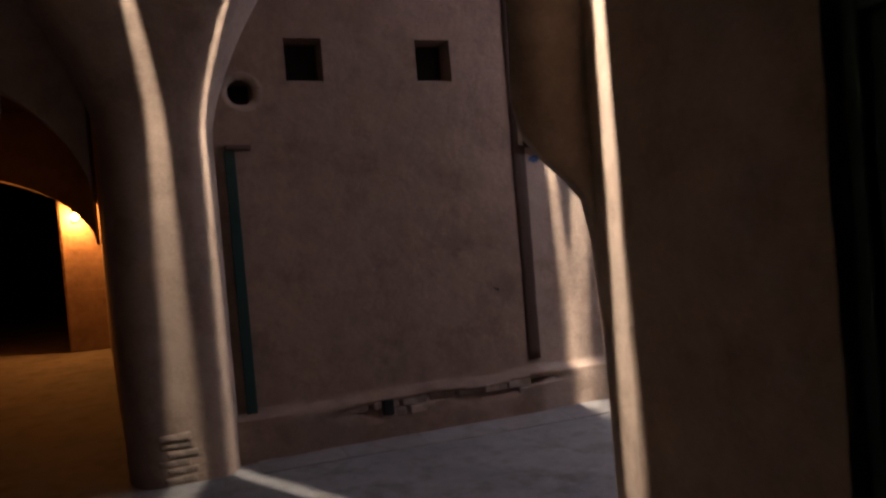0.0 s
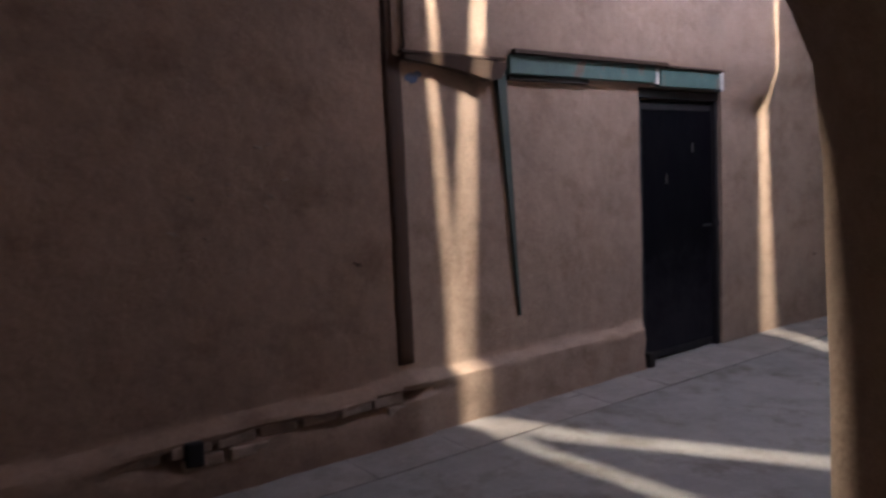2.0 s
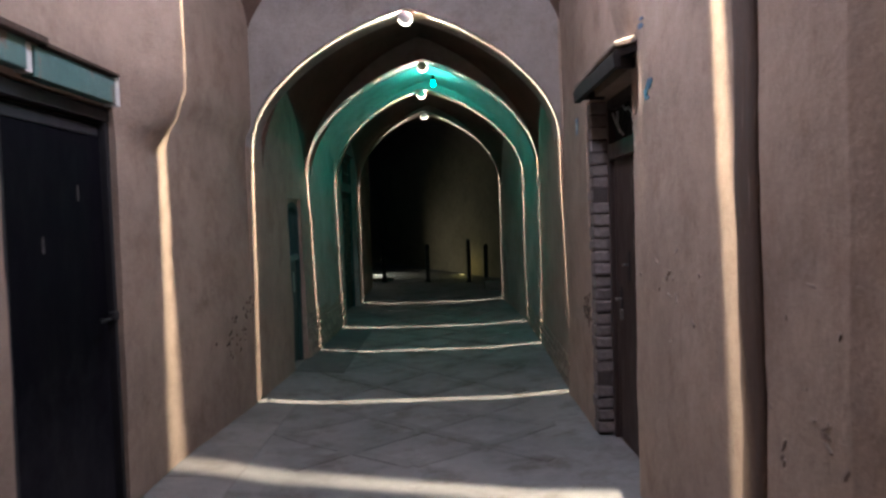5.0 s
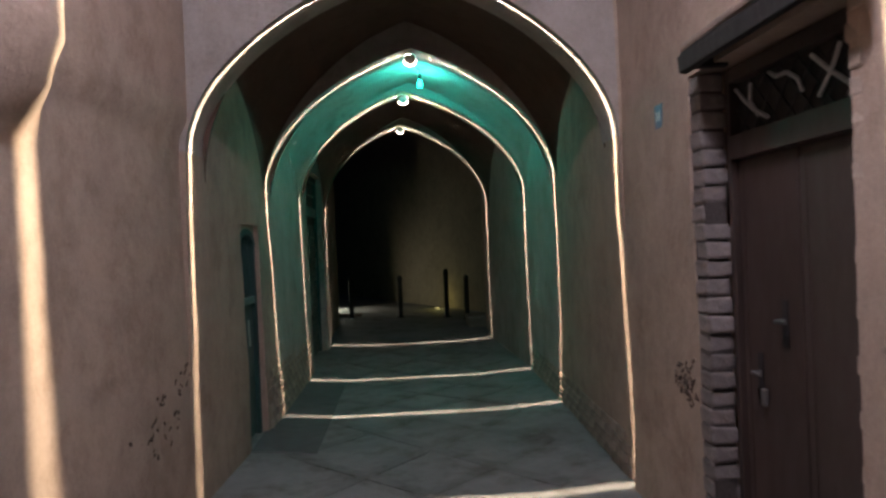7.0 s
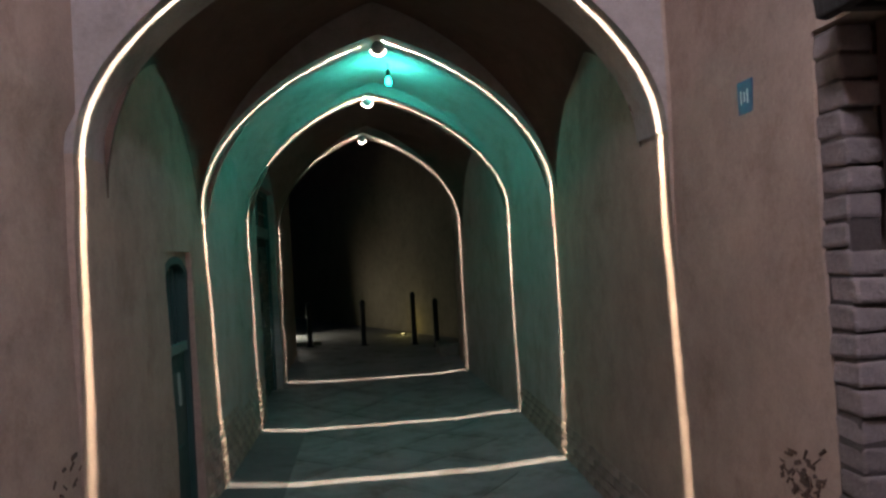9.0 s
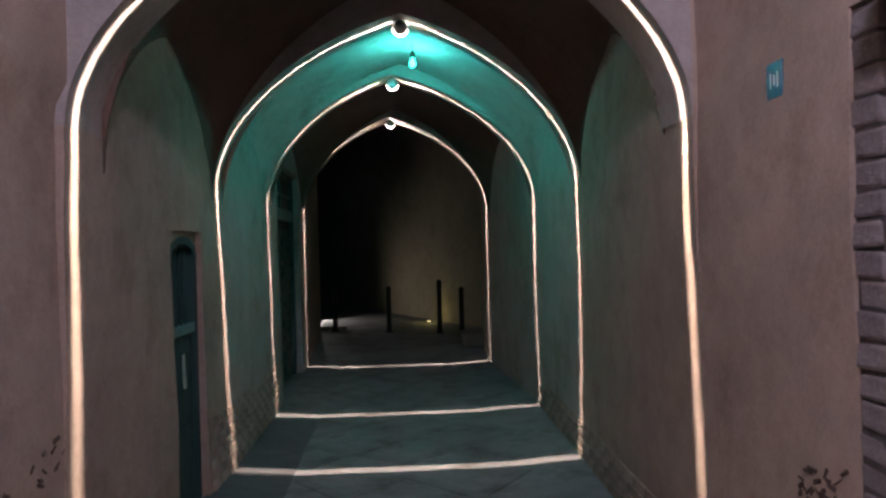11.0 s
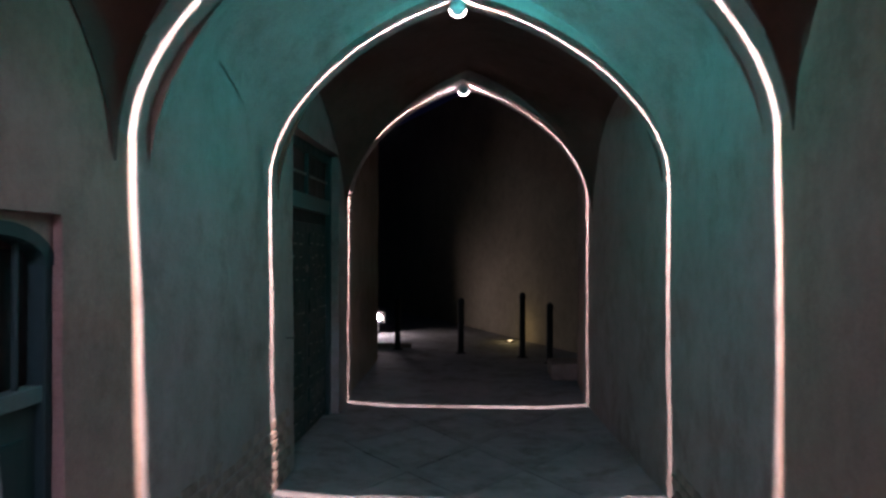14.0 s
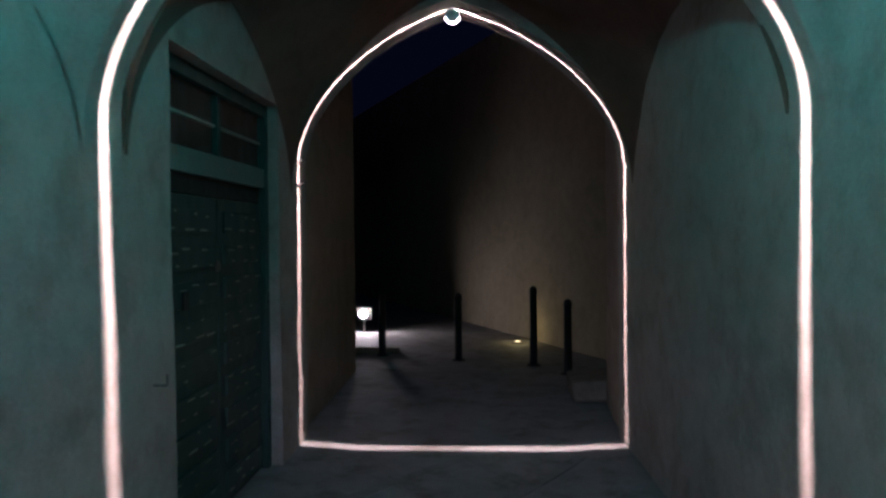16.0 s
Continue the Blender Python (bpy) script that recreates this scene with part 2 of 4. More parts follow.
def wall(name, a, b, z0, z1, side, label, mat=None, thick=0.4, holes=(), foot=0.0, foot_z=0.5, amp=0.014, lift=None, top=None, grid=0.11, extra_z=()):
    """A wall from a to b in plan whose visible face looks to side (+1: left of a to b). holes: (u0, u1, z0, z1, depth), with a
    closed back. foot: how far its foot swells. lift(u, z): a further swelling. top(u): its upper edge."""
    a, b = Vector(a), Vector(b)
    along = (b - a).normalized()
    length = (b - a).length
    n = Vector((-along.y, along.x)) * side
    us = steps(0, length, grid, [h[i] for h in holes for i in (0, 1)])
    zs = steps(z0, z1, grid, [h[i] for h in holes for i in (2, 3)] + list(extra_z))
    bm = bmesh.new()

    def spot(u, z, deep=0.0):
        p = a + along * u
        zz = z
        if top:
            zz = z0 + (z - z0) * (top(u) - z0) / (z1 - z0)
        off = lumps((p.x, p.y, zz), amp) - deep
        if foot:
            off += foot * max(0.0, 1 - zz / foot_z)
        if lift:
            off += lift(u, zz)
        return Vector((p.x + n.x * off, p.y + n.y * off, zz))

    grid_v = [[bm.verts.new(spot(u, z)) for z in zs] for u in us]

    def hole_at(u, z):
        for h in holes:
            if h[0] < u < h[1] and h[2] < z < h[3]:
                return h
        return None

    for i in range(len(us) - 1):
        for j in range(len(zs) - 1):
            if hole_at((us[i] + us[i + 1]) / 2, (zs[j] + zs[j + 1]) / 2) is None:
                bm.faces.new((grid_v[i][j], grid_v[i + 1][j], grid_v[i + 1][j + 1], grid_v[i][j + 1]))
    for u0, u1, h0, h1, deep in holes:
        iu = [i for i, u in enumerate(us) if u0 - 1e-6 <= u <= u1 + 1e-6]
        jz = [j for j, z in enumerate(zs) if h0 - 1e-6 <= z <= h1 + 1e-6]
        ring = [(i, jz[0]) for i in iu] + [(iu[-1], j) for j in jz[1:]] + [(i, jz[-1]) for i in iu[-2::-1]] + [(iu[0], j) for j in jz[-2:0:-1]]
        back = [bm.verts.new(spot(us[i], zs[j], deep)) for i, j in ring]
        for k in range(len(ring)):
            q = (k + 1) % len(ring)
            bm.faces.new((grid_v[ring[k][0]][ring[k][1]], grid_v[ring[q][0]][ring[q][1]], back[q], back[k]))
        bm.faces.new(back)
    border = [(i, 0) for i in range(len(us))] + [(len(us) - 1, j) for j in range(1, len(zs))] + [(i, len(zs) - 1) for i in range(len(us) - 2, -1, -1)] + [(0, j) for j in range(len(zs) - 2, 0, -1)]
    rear = []
    for i, j in border:
        p = a + along * us[i] - n * thick
        rear.append(bm.verts.new((p.x, p.y, grid_v[i][j].co.z)))
    for k in range(len(border)):
        q = (k + 1) % len(border)
        bm.faces.new((grid_v[border[k][0]][border[k][1]], grid_v[border[q][0]][border[q][1]], rear[q], rear[k]))
    bm.faces.new(rear)
    ob = mesh_object(name, bm, mat or PLASTER, True)
    ob.data.set_sharp_from_angle(angle=radians(42))
    return tagged(ob, label=label, category="wall", kind="structure")


def rise(u):
    """The pointed arch of the place: 1 at its crown (u = 0), 0 at its springing (u = 1)."""
    u = min(1.0, abs(u))
    return 0.70 * math.sqrt(max(0.0, 1 - u * u)) + 0.30 * (1 - u)


def arch_curve(cx, w, zs, za, n=44, crown=None):
    """Points of an arch from its left springing over the crown, which may stand off its middle, to the right one."""
    shift = 0.0 if crown is None else crown - cx
    pts = []
    for k in range(n + 1):
        s = -math.cos(math.pi * k / n) if k not in (0, n) else (-1 if k == 0 else 1)
        pts.append((cx + w * s + shift * (1 - abs(s)), zs + (za - zs) * rise(s)))
    return pts


def arch_wall(name, cx, w, zs, za, y0, y1, x0, x1, top, label, mat, crown=None):
    """A wall across the passage with an arch through it, only above the springing: soffit, two faces and a top."""
    bm = bmesh.new()
    pts = arch_curve(cx, w, zs, za, crown=crown)
    ys = steps(y0, y1, 0.08)
    rows = []
    for y in ys:
        rows.append([bm.verts.new((x + lumps((x, y, z), 0.006) * (1 if x < cx else -1), y, z + lumps((x + 5, y, z), 0.006))) for x, z in pts])
    for r, s in zip(rows, rows[1:]):
        for k in range(len(pts) - 1):
            bm.faces.new((r[k], r[k + 1], s[k + 1], s[k]))
    for row, y in ((rows[0], ys[0]), (rows[-1], ys[-1])):
        upper = []
        for k, (x, z) in enumerate(pts):
            s = -1 + 2 * k / (len(pts) - 1)
            upper.append(bm.verts.new((x0 + (x1 - x0) * (s + 1) / 2, y, top)))
        corner = [bm.verts.new((x0, y, zs)), bm.verts.new((x1, y, zs))]
        for k in range(len(pts) - 1):
            bm.faces.new((row[k], row[k + 1], upper[k + 1], upper[k]))
        bm.faces.new((corner[0], row[0], upper[0]))
        bm.faces.new((row[-1], corner[1], upper[-1]))
    ob = mesh_object(name, bm, mat, True)
    ob.data.set_sharp_from_angle(angle=radians(40))
    return tagged(ob, label=label, category="arch", kind="structure")


def wall_x(line, y):
    for (ax, ay), (bx, by) in zip(line, line[1:]):
        if ay <= y <= by:
            return ax + (bx - ax) * (y - ay) / (by - ay)
    return line[-1][0] if y > line[-1][1] else line[0][0]


def cross_vault(name, left, right, y0, y1, zs, za, lunette, label, mat=None, raise_by=0.10):
    """A pointed vault over a bay between two wall lines: it springs from an arched line on each wall, low in the corners."""
    cy, d = (y0 + y1) / 2, (y1 - y0) / 2
    bm = bmesh.new()
    nx, ny = 72, 44
    top = []
    for i in range(nx + 1):
        u = math.sin(math.pi * (i / nx - 0.5))
        col = []
        for j in range(ny + 1):
            v = math.sin(math.pi * (j / ny - 0.5))
            y = cy + (d + 0.02) * v
            x0, x1 = wall_x(left, y) + 0.012, wall_x(right, y) + 0.004
            x = (x0 + x1) / 2 + (x1 - x0) / 2 * u
            spring = zs + (lunette - zs) * rise(min(1.0, abs(v) * 1.03))
            z = spring + (za + raise_by - spring) * rise(u)
            col.append(bm.verts.new((x, y, z + lumps((x, y, z), 0.006))))
        top.append(col)
    for i in range(nx):
        for j in range(ny):
            bm.faces.new((top[i][j], top[i + 1][j], top[i + 1][j + 1], top[i][j + 1]))
    # a thick back above, so that the vault is a body
    rim = [(i, 0) for i in range(nx + 1)] + [(nx, j) for j in range(1, ny + 1)] + [(i, ny) for i in range(nx - 1, -1, -1)] + [(0, j) for j in range(ny - 1, 0, -1)]
    up = [bm.verts.new((top[i][j].co.x, top[i][j].co.y, za + 0.6)) for i, j in rim]
    for k in range(len(rim)):
        q = (k + 1) % len(rim)
        bm.faces.new((top[rim[k][0]][rim[k][1]], top[rim[q][0]][rim[q][1]], up[q], up[k]))
    bm.faces.new(up)
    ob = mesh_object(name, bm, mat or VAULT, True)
    ob.data.set_sharp_from_angle(angle=radians(32))
    return tagged(ob, label=label, category="ceiling", kind="structure")


def slit_lamp(place, normal, watts, gap=0.0009, radius=0.0008, label="white dome lamp that throws a thin line of light"):
    """A round lamp cut in two by a slit: its light leaves as one thin sheet across normal."""
    r = 0.056
    q = Vector(normal).normalized().to_track_quat("Z", "Y").to_matrix().to_4x4()
    lamp = thing("slit_lamp", place, label, "lamp", "line lamps under the arches")
    for s in (-1, 1):
        prof = [(r, gap), (r * 0.97, gap + 0.010), (r * 0.86, gap + 0.022), (r * 0.62, gap + 0.034), (r * 0.25, gap + 0.041), (0.004, gap + 0.042)]
        bm = lathe(bmesh.new(), [(a, s * z) for a, z in prof], 28, q)
        part("half_shell", bm, HOUSING, lamp, "", True)
        bm = bmesh.new()
        n = 32
        rings = []
        for k in range(n + 1):
            a = k * math.tau / n
            c, d = math.cos(a), math.sin(a)
            low = (q @ Vector((c, d, 0))).z < -0.12
            rings.append([bm.verts.new(q @ Vector(((r + rr) * c, (r + rr) * d, s * (gap + zz)))) for rr, zz in ((-0.001, 0.001), (0.003, 0.002), (0.003, 0.010), (-0.001, 0.011))] if low else None)
        for g, h in zip(rings, rings[1:]):
            if g and h:
                for e in range(4):
                    f = (e + 1) % 4
                    bm.faces.new((g[e], h[e], h[f], g[f]))
        part("lens_ring", bm, LENS, lamp, "glowing clear ring", True)
    light = point_lamp("slit_light", (0, 0, 0), watts, SLIT_COLOUR, radius)
    light.parent = lamp
    return lamp


# ---------------------------------------------------------------- plan of the covered passage
ARCHES = [  # centre x, half width, springing, crown height, y of its line, crown x
    (-0.011, 1.261, 2.10, 3.18, 0.00, 0.019),
    (0.049, 1.320, 2.04, 3.255, 2.49, 0.086),
    (0.082, 1.301, 2.06, 3.245, 4.42, 0.019),
    (0.010, 1.250, 2.15, 3.35, 7.54, -0.026),
]
LEFT = [(-1.272, -0.10), (-1.270, 2.49), (-1.217, 4.41), (-1.240, 7.80)]
RIGHT = [(1.250, -0.10), (1.368, 2.49), (1.384, 4.41), (1.260, 7.80)]
# how far the foot of each wall stands in from its springing, along the passage
WEST_FOOT = [(-0.045, -0.10), (0.070, 2.49), (0.030, 4.41), (0.0, 7.80)]
EAST_FOOT = [(-0.050, -0.10), (0.004, 2.49), (-0.010, 4.41), (0.0, 7.80)]

def floor_z(x, y):
    """The alley's floor is dished: level by the walls, sunk a little along its middle."""
    side = max(0.0, min(1.0, (1.26 - abs(x)) / 0.50))
    return -0.034 * side * max(0.0, min(1.0, y + 7.2, (9.0 - y) / 1.5))


# floor, one sheet to the horizon
bm = bmesh.new()
xs = steps(-60, 60, 20, (-3, 3)) ; xs = sorted(set(xs + steps(-3, 6, 0.125)))
ys = sorted(set(steps(-40, 80, 20, (-11, 16)) + steps(-11, 16, 0.25)))
rows = [[bm.verts.new((x, y, floor_z(x, y) + lumps((x, y, 0), 0.002) if -3 < x < 6 and -11 < y < 16 else 0.0)) for y in ys] for x in xs]
for i in range(len(xs) - 1):
    for j in range(len(ys) - 1):
        bm.faces.new((rows[i][j], rows[i + 1][j], rows[i + 1][j + 1], rows[i][j + 1]))
tagged(mesh_object("floor", bm, FLOOR_MAT, True), label="worn grey paved alley floor", category="floor", kind="structure")

# walls of the covered passage
for k in range(3):
    (ax, ay), (bx, by) = LEFT[k], LEFT[k + 1]
    holes = []
    if k == 0:
        holes = [(1.295 - ay, 1.925 - ay, -0.06, 1.72, 0.13)]
    if k == 2:
        holes = [(5.05 - ay, 6.95 - ay, -0.06, 2.53, 0.15)]
    wall(f"wall_west_{k + 2}", (ax, ay), (bx, by), -0.06, 3.25, -1, "rough mud plaster passage wall", PLASTER_LIGHT if k else PLASTER, holes=holes, lift=lambda u, z, y=ay: wall_x(WEST_FOOT, y + u) * max(0.0, 1 - z / 2.0))
    (ax, ay), (bx, by) = RIGHT[k], RIGHT[k + 1]
    wall(f"wall_east_{k + 2}", (ax, ay), (bx, by), -0.06, 3.25, 1, "rough mud plaster passage wall", PLASTER_LIGHT if k else PLASTER, lift=lambda u, z, y=ay: wall_x(EAST_FOOT, y + u) * max(0.0, 1 - z / 2.0))
RIB = [(-0.10, 0.28), (2.31, 2.66), (4.24, 4.58), (7.28, 7.80)]
for k, (cx, w, zs, za, y, crown) in enumerate(ARCHES):
    y0, y1 = RIB[k]
    arch_wall(f"arch_{k + 1}", cx, w, zs, za, y0, y1, cx - w - 0.3, cx + w + 0.3, 5.2 if k in (0, 3) else za + 0.45, "pointed mud plaster arch across the passage", PLASTER_LIGHT, crown)
    slit_lamp((crown, y, za - 0.058), (0, 1, 0), SLIT_WATTS)
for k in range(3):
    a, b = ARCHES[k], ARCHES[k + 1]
    # outer bays take the shade-darkened vault colour, the bulb's bay plain plaster
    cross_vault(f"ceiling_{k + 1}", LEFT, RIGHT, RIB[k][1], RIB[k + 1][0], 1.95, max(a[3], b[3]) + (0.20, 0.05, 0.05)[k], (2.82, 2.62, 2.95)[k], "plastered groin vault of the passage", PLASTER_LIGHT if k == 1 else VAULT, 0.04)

# ---------------------------------------------------------------- open alley before the passage
WX = -1.42
plinth_holes = [(-7.53 + 8.2, -7.245 + 8.2, 2.75, 3.077, 0.28), (-6.50 + 8.2, -6.21 + 8.2, 2.735, 3.065, 0.28), (-3.455 + 8.2, -2.40 + 8.2, -0.06, 2.105, 0.09), (-7.965 + 8.2, -7.785 + 8.2, 2.59, 2.77, 0.3)]


def west_swell(u, z):
    y = u - 8.2
    off = 0.0
    if y < -3.47:  # broken plinth
        edge = 0.36 + 0.03 * noise.noise(Vector((y * 2.2, 0, 4)))
        k = max(0.0, min(1.0, (edge - z) / 0.06))
        k = k * k * (3 - 2 * k)
        off += (0.12 + 0.03 * noise.noise(Vector((y * 5, z * 9, 2)))) * k * (1.0 if y < -5.6 else 0.75)
        bite = math.exp(-((z - edge + 0.115) / 0.024) ** 2) * max(0.0, min(1.0, (y + 7.45) / 0.3, (-5.35 - y) / 0.3))
        off -= bite * (0.07 + 0.05 * noise.noise(Vector((y * 3, 1, 7))))
    if -5.62 < y and z > 2.17:  # thicker above the old ledge
        off += 0.05 * min(1, (z - 2.17) / 0.08)
    d = abs(y + 2.0)  # corbel that carries the high arch
    if z > 1.75 and d < 0.45:
        off += 0.20 * (0.5 + 0.5 * math.cos(math.pi * d / 0.45)) * max(0, min(1, (z - 1.93) / 0.20))
    if d < 0.7:
        off += 0.05 * (0.5 + 0.5 * math.cos(math.pi * d / 0.7)) * max(0, min(1, (z - 0.3) / 1.3)) * max(0, min(1, (2.2 - z) / 0.3))
    if y > -1.6:
        off += 0.11 * min(1, (y + 1.6) / 1.4)
    return off


wall("wall_west_1", (WX, -8.2), (WX, -0.10), -0.06, 5.2, -1, "long mud plaster alley wall with a broken plinth", PLASTER_WEST, 0.5, plinth_holes, lift=west_swell, grid=0.085, extra_z=(0.225, 0.245, 0.265, 0.285, 0.305, 0.325, 0.345, 0.365, 0.39))


def east_swell(u, z):
    y = u - 4.62
    off = 0.012 * max(0, min(1, (0.35 - z) / 0.3)) * max(0, min(1, (-2.62 - y) / 0.4))
    d = abs(y + 2.45)
    if z > 2.3 and d < 0.4:
        off += 0.12 * (0.5 + 0.5 * math.cos(math.pi * d / 0.4)) * min(1, (z - 2.3) / 0.3)
    return off


wall("wall_east_corner", (1.66, -6.74), (1.26, -4.62), 0, 5.2, 1, "mud plaster wall turning into the side alley", PLASTER, 0.35)
wall("wall_east_1", (1.26, -4.62), (1.268, -0.10), -0.06, 5.2, 1, "mud plaster alley wall beside the brick-jambed door", PLASTER, 0.5, [(-2.47 + 4.62, -1.21 + 4.62, -0.06, 2.21, 0.24)], lift=east_swell, grid=0.1)
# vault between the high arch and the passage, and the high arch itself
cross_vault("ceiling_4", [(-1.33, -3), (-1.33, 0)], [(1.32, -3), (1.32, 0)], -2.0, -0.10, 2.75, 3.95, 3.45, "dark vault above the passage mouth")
arch_wall("arch_5", 0.02, 1.25, 2.95, 4.1, -2.42, -2.0, -1.35, 1.38, 5.2, "high plaster arch over the alley", PLASTER)
n2 = (Vector((1.262, -2.487, 0)) - Vector((-1.408, -1.674, 0))).cross(Vector((-1.198, -1.88, 2.207)) - Vector((-1.408, -1.674, 0)))
p2 = Vector((1.12, 0.0, 3.3))
p2.y = -1.674 - (n2.x * (p2.x + 1.408) + n2.z * p2.z) / n2.y
slit_lamp(p2, n2, SLIT_WATTS * 1.2, 0.0015, 0.0009)

# crossing: vault, pier, side arch
HUNG = [  # lamps on cables across the alley: place, normal of the sheet of light, share of power
    ((0.0, -4.23, 4.0), (0.5, -1.0, 0.085), 1.2, 0.0013),
    ((0.0, -5.484, 3.9), (0.0, -1.0, -0.055), 0.85, 0.0009),
    ((0.2, -7.54, 3.9), (0.487, -1.0, -0.01), 0.7, 0.0007),
    ((0.5, -8.95, 3.9), (0.30, 1.0, 0.0), 0.42, 0.0014),
    ((2.23, -8.30, 3.9), (1.0, 0.0, 0.0), 1.35, 0.0017),
]
for place, nrm, share, wide in HUNG:
    slit_lamp(place, nrm, SLIT_WATTS * share, wide, 0.0007)
    x, y, z = place
    cable = bmesh.new()
    for k in range(12):
        a, b = -1.7 + 3.4 * k / 12, -1.7 + 3.4 * (k + 1) / 12
        if x < 2:
            rod(cable, (a, y, z + 0.06 + 0.08 * abs(a - x) ** 2), (b, y, z + 0.06 + 0.08 * abs(b - x) ** 2), 0.004, sides=6)
        else:
            rod(cable, (x, y + a, z + 0.06 + 0.04 * a * a), (x, y + b, z + 0.06 + 0.04 * b * b), 0.004, sides=6)
    tagged(mesh_object("cable", cable, BLACK), "thin black cable spanning the alley", "cable", "lamp cables")

def pier(name, cy, half, front, back, label):
    """A rounded pier that flares above into the two arches that spring from it."""
    bm = bmesh.new()
    rows = []
    for z in steps(0, 5.2, 0.07):
        flare = min(1.0, 0.55 * max(0.0, z - 2.35) ** 1.5)
        row = []
        for k in range(41):
            s = -1 + 2 * k / 40
            y = cy + math.copysign(abs(s) ** 0.85, s) * (half + 0.75 * flare)
            x = front - 0.30 * abs(s) ** 6 + flare
            row.append(bm.verts.new((x + lumps((x, y, z), 0.016), y, z)))
        rows.append([bm.verts.new((back, row[0].co.y, z))] + row + [bm.verts.new((back, row[-1].co.y, z))])
    for a, b in zip(rows, rows[1:]):
        for k in range(len(a)):
            q = (k + 1) % len(a)
            bm.faces.new((a[k], a[q], b[q], b[k]))
    bm.faces.new(rows[0])
    bm.faces.new(rows[-1])
    ob = mesh_object(name, bm, PLASTER, True)
    ob.data.set_sharp_from_angle(angle=radians(50))
    return tagged(ob, label=label, category="wall", kind="structure")


pier("wall_west_pier", -8.48, 0.38, -1.09, -1.75, "rounded mud plaster pier between two arches")
# side passage from which the walk comes
SIDE = [(-6.82, 0.0), (-6.845, 1.1), (-6.87, 1.5), (-6.905, 1.66), (-6.98, 1.745), (-7.07, 1.825), (-7.145, 1.91), (-7.18, 2.02), (-7.165, 2.45), (-7.25, 2.85), (-7.55, 3.2), (-8.15, 3.35)]
SIDE = SIDE + [(-16.3 - y, z) for y, z in SIDE[-2::-1]]


def side_arch(name, x0, x1, shift, label):
    bm = bmesh.new()
    fine = []
    for (ya, za), (yb, zb) in zip(SIDE, SIDE[1:]):
        n = max(1, round(math.hypot(yb - ya, zb - za) / 0.06))
        fine += [(ya + (yb - ya) * k / n, za + (zb - za) * k / n) for k in range(n)]
    fine.append(SIDE[-1])
    xs = steps(x0, x1, 0.12)
    rows = []
    for x in xs:
        s = shift(x)
        rows.append([bm.verts.new((x, y + s * max(-1, min(1, (-8.15 - y) / 0.6)) + lumps((x, y, z), 0.012), z + lumps((y, x, z), 0.012) * (1 if z > 0.1 else 0))) for y, z in fine])
    for r, q in zip(rows, rows[1:]):
        for k in range(len(fine) - 1):
            bm.faces.new((r[k], r[k + 1], q[k + 1], q[k]))
    for row, x in ((rows[0], x0), (rows[-1], x1)):
        outer = [bm.verts.new((x, -6.7 if k < len(fine) / 3 else (-9.6 if k > 2 * len(fine) / 3 else fine[k][0]), min(z, 3.45) if (k < len(fine) / 3 or k > 2 * len(fine) / 3) else 3.65)) for k, (y, z) in enumerate(fine)]
        for k in range(len(fine) - 1):
            bm.faces.new((row[k], row[k + 1], outer[k + 1], outer[k]))
    return tagged(mesh_object(name, bm, PLASTER, True), label=label, category="wall", kind="structure")


side_arch("arch_8", 1.62, 2.0, lambda x: 0.19 * max(0, min(1, (x - 1.62) / 0.38)), "mud plaster arch at the mouth of the side alley")
wall("wall_side_north_end", (1.99, -7.06), (2.32, -7.17), 0, 4.6, -1, "dark mud plaster wall of the side alley", PLASTER, 0.35)
wall("wall_side_north", (2.32, -7.17), (7.5, -7.20), -0.06, 4.6, -1, "dark mud plaster wall of the side alley", PLASTER, 0.45, [(0.83, 1.88, -0.06, 2.05, 0.10)])
wall("wall_side_south", (2.0, -10.2), (7.5, -10.2), 0, 4.6, 1, "dark mud plaster wall of the side alley", PLASTER, 0.45)
wall("wall_side_return", (2.0, -9.4), (2.0, -10.2), 0, 4.6, 1, "plain plaster return wall", PLASTER, 0.3)
wall("wall_side_end", (7.5, -10.4), (7.5, -6.6), 0, 4.6, 1, "plain plaster wall closing the side passage")
wall("wall_east_over_arch", (1.64, -9.7), (1.64, -6.70), 3.3, 4.6, 1, "plaster wall above the side arch", PLASTER, 0.36)
wall("wall_east_south", (1.30, -13.0), (1.30, -9.45), 0, 5.2, 1, "plain mud plaster alley wall")

# orange passage
wall("wall_orange_north", (-1.45, -8.86), (-30.0, -10.6), 0, 3.6, 1, "plaster wall lit orange by a lamp", grid=0.2)
wall("wall_orange_south", (-1.45, -11.2), (-30.0, -14.0), 0, 3.6, -1, "dark plaster wall of the orange passage", grid=0.25)
wall("wall_west_south", (-1.40, -13.0), (-1.40, -11.2), 0, 5.2, -1, "plain mud plaster alley wall")
wall("wall_south_end", (-1.6, -13.0), (1.6, -13.0), 0, 5.2, 1, "plain wall closing the alley")
wall("wall_orange_end", (-30.0, -14.5), (-30.0, -9.5), 0, 3.6, -1, "dark wall closing the orange passage")


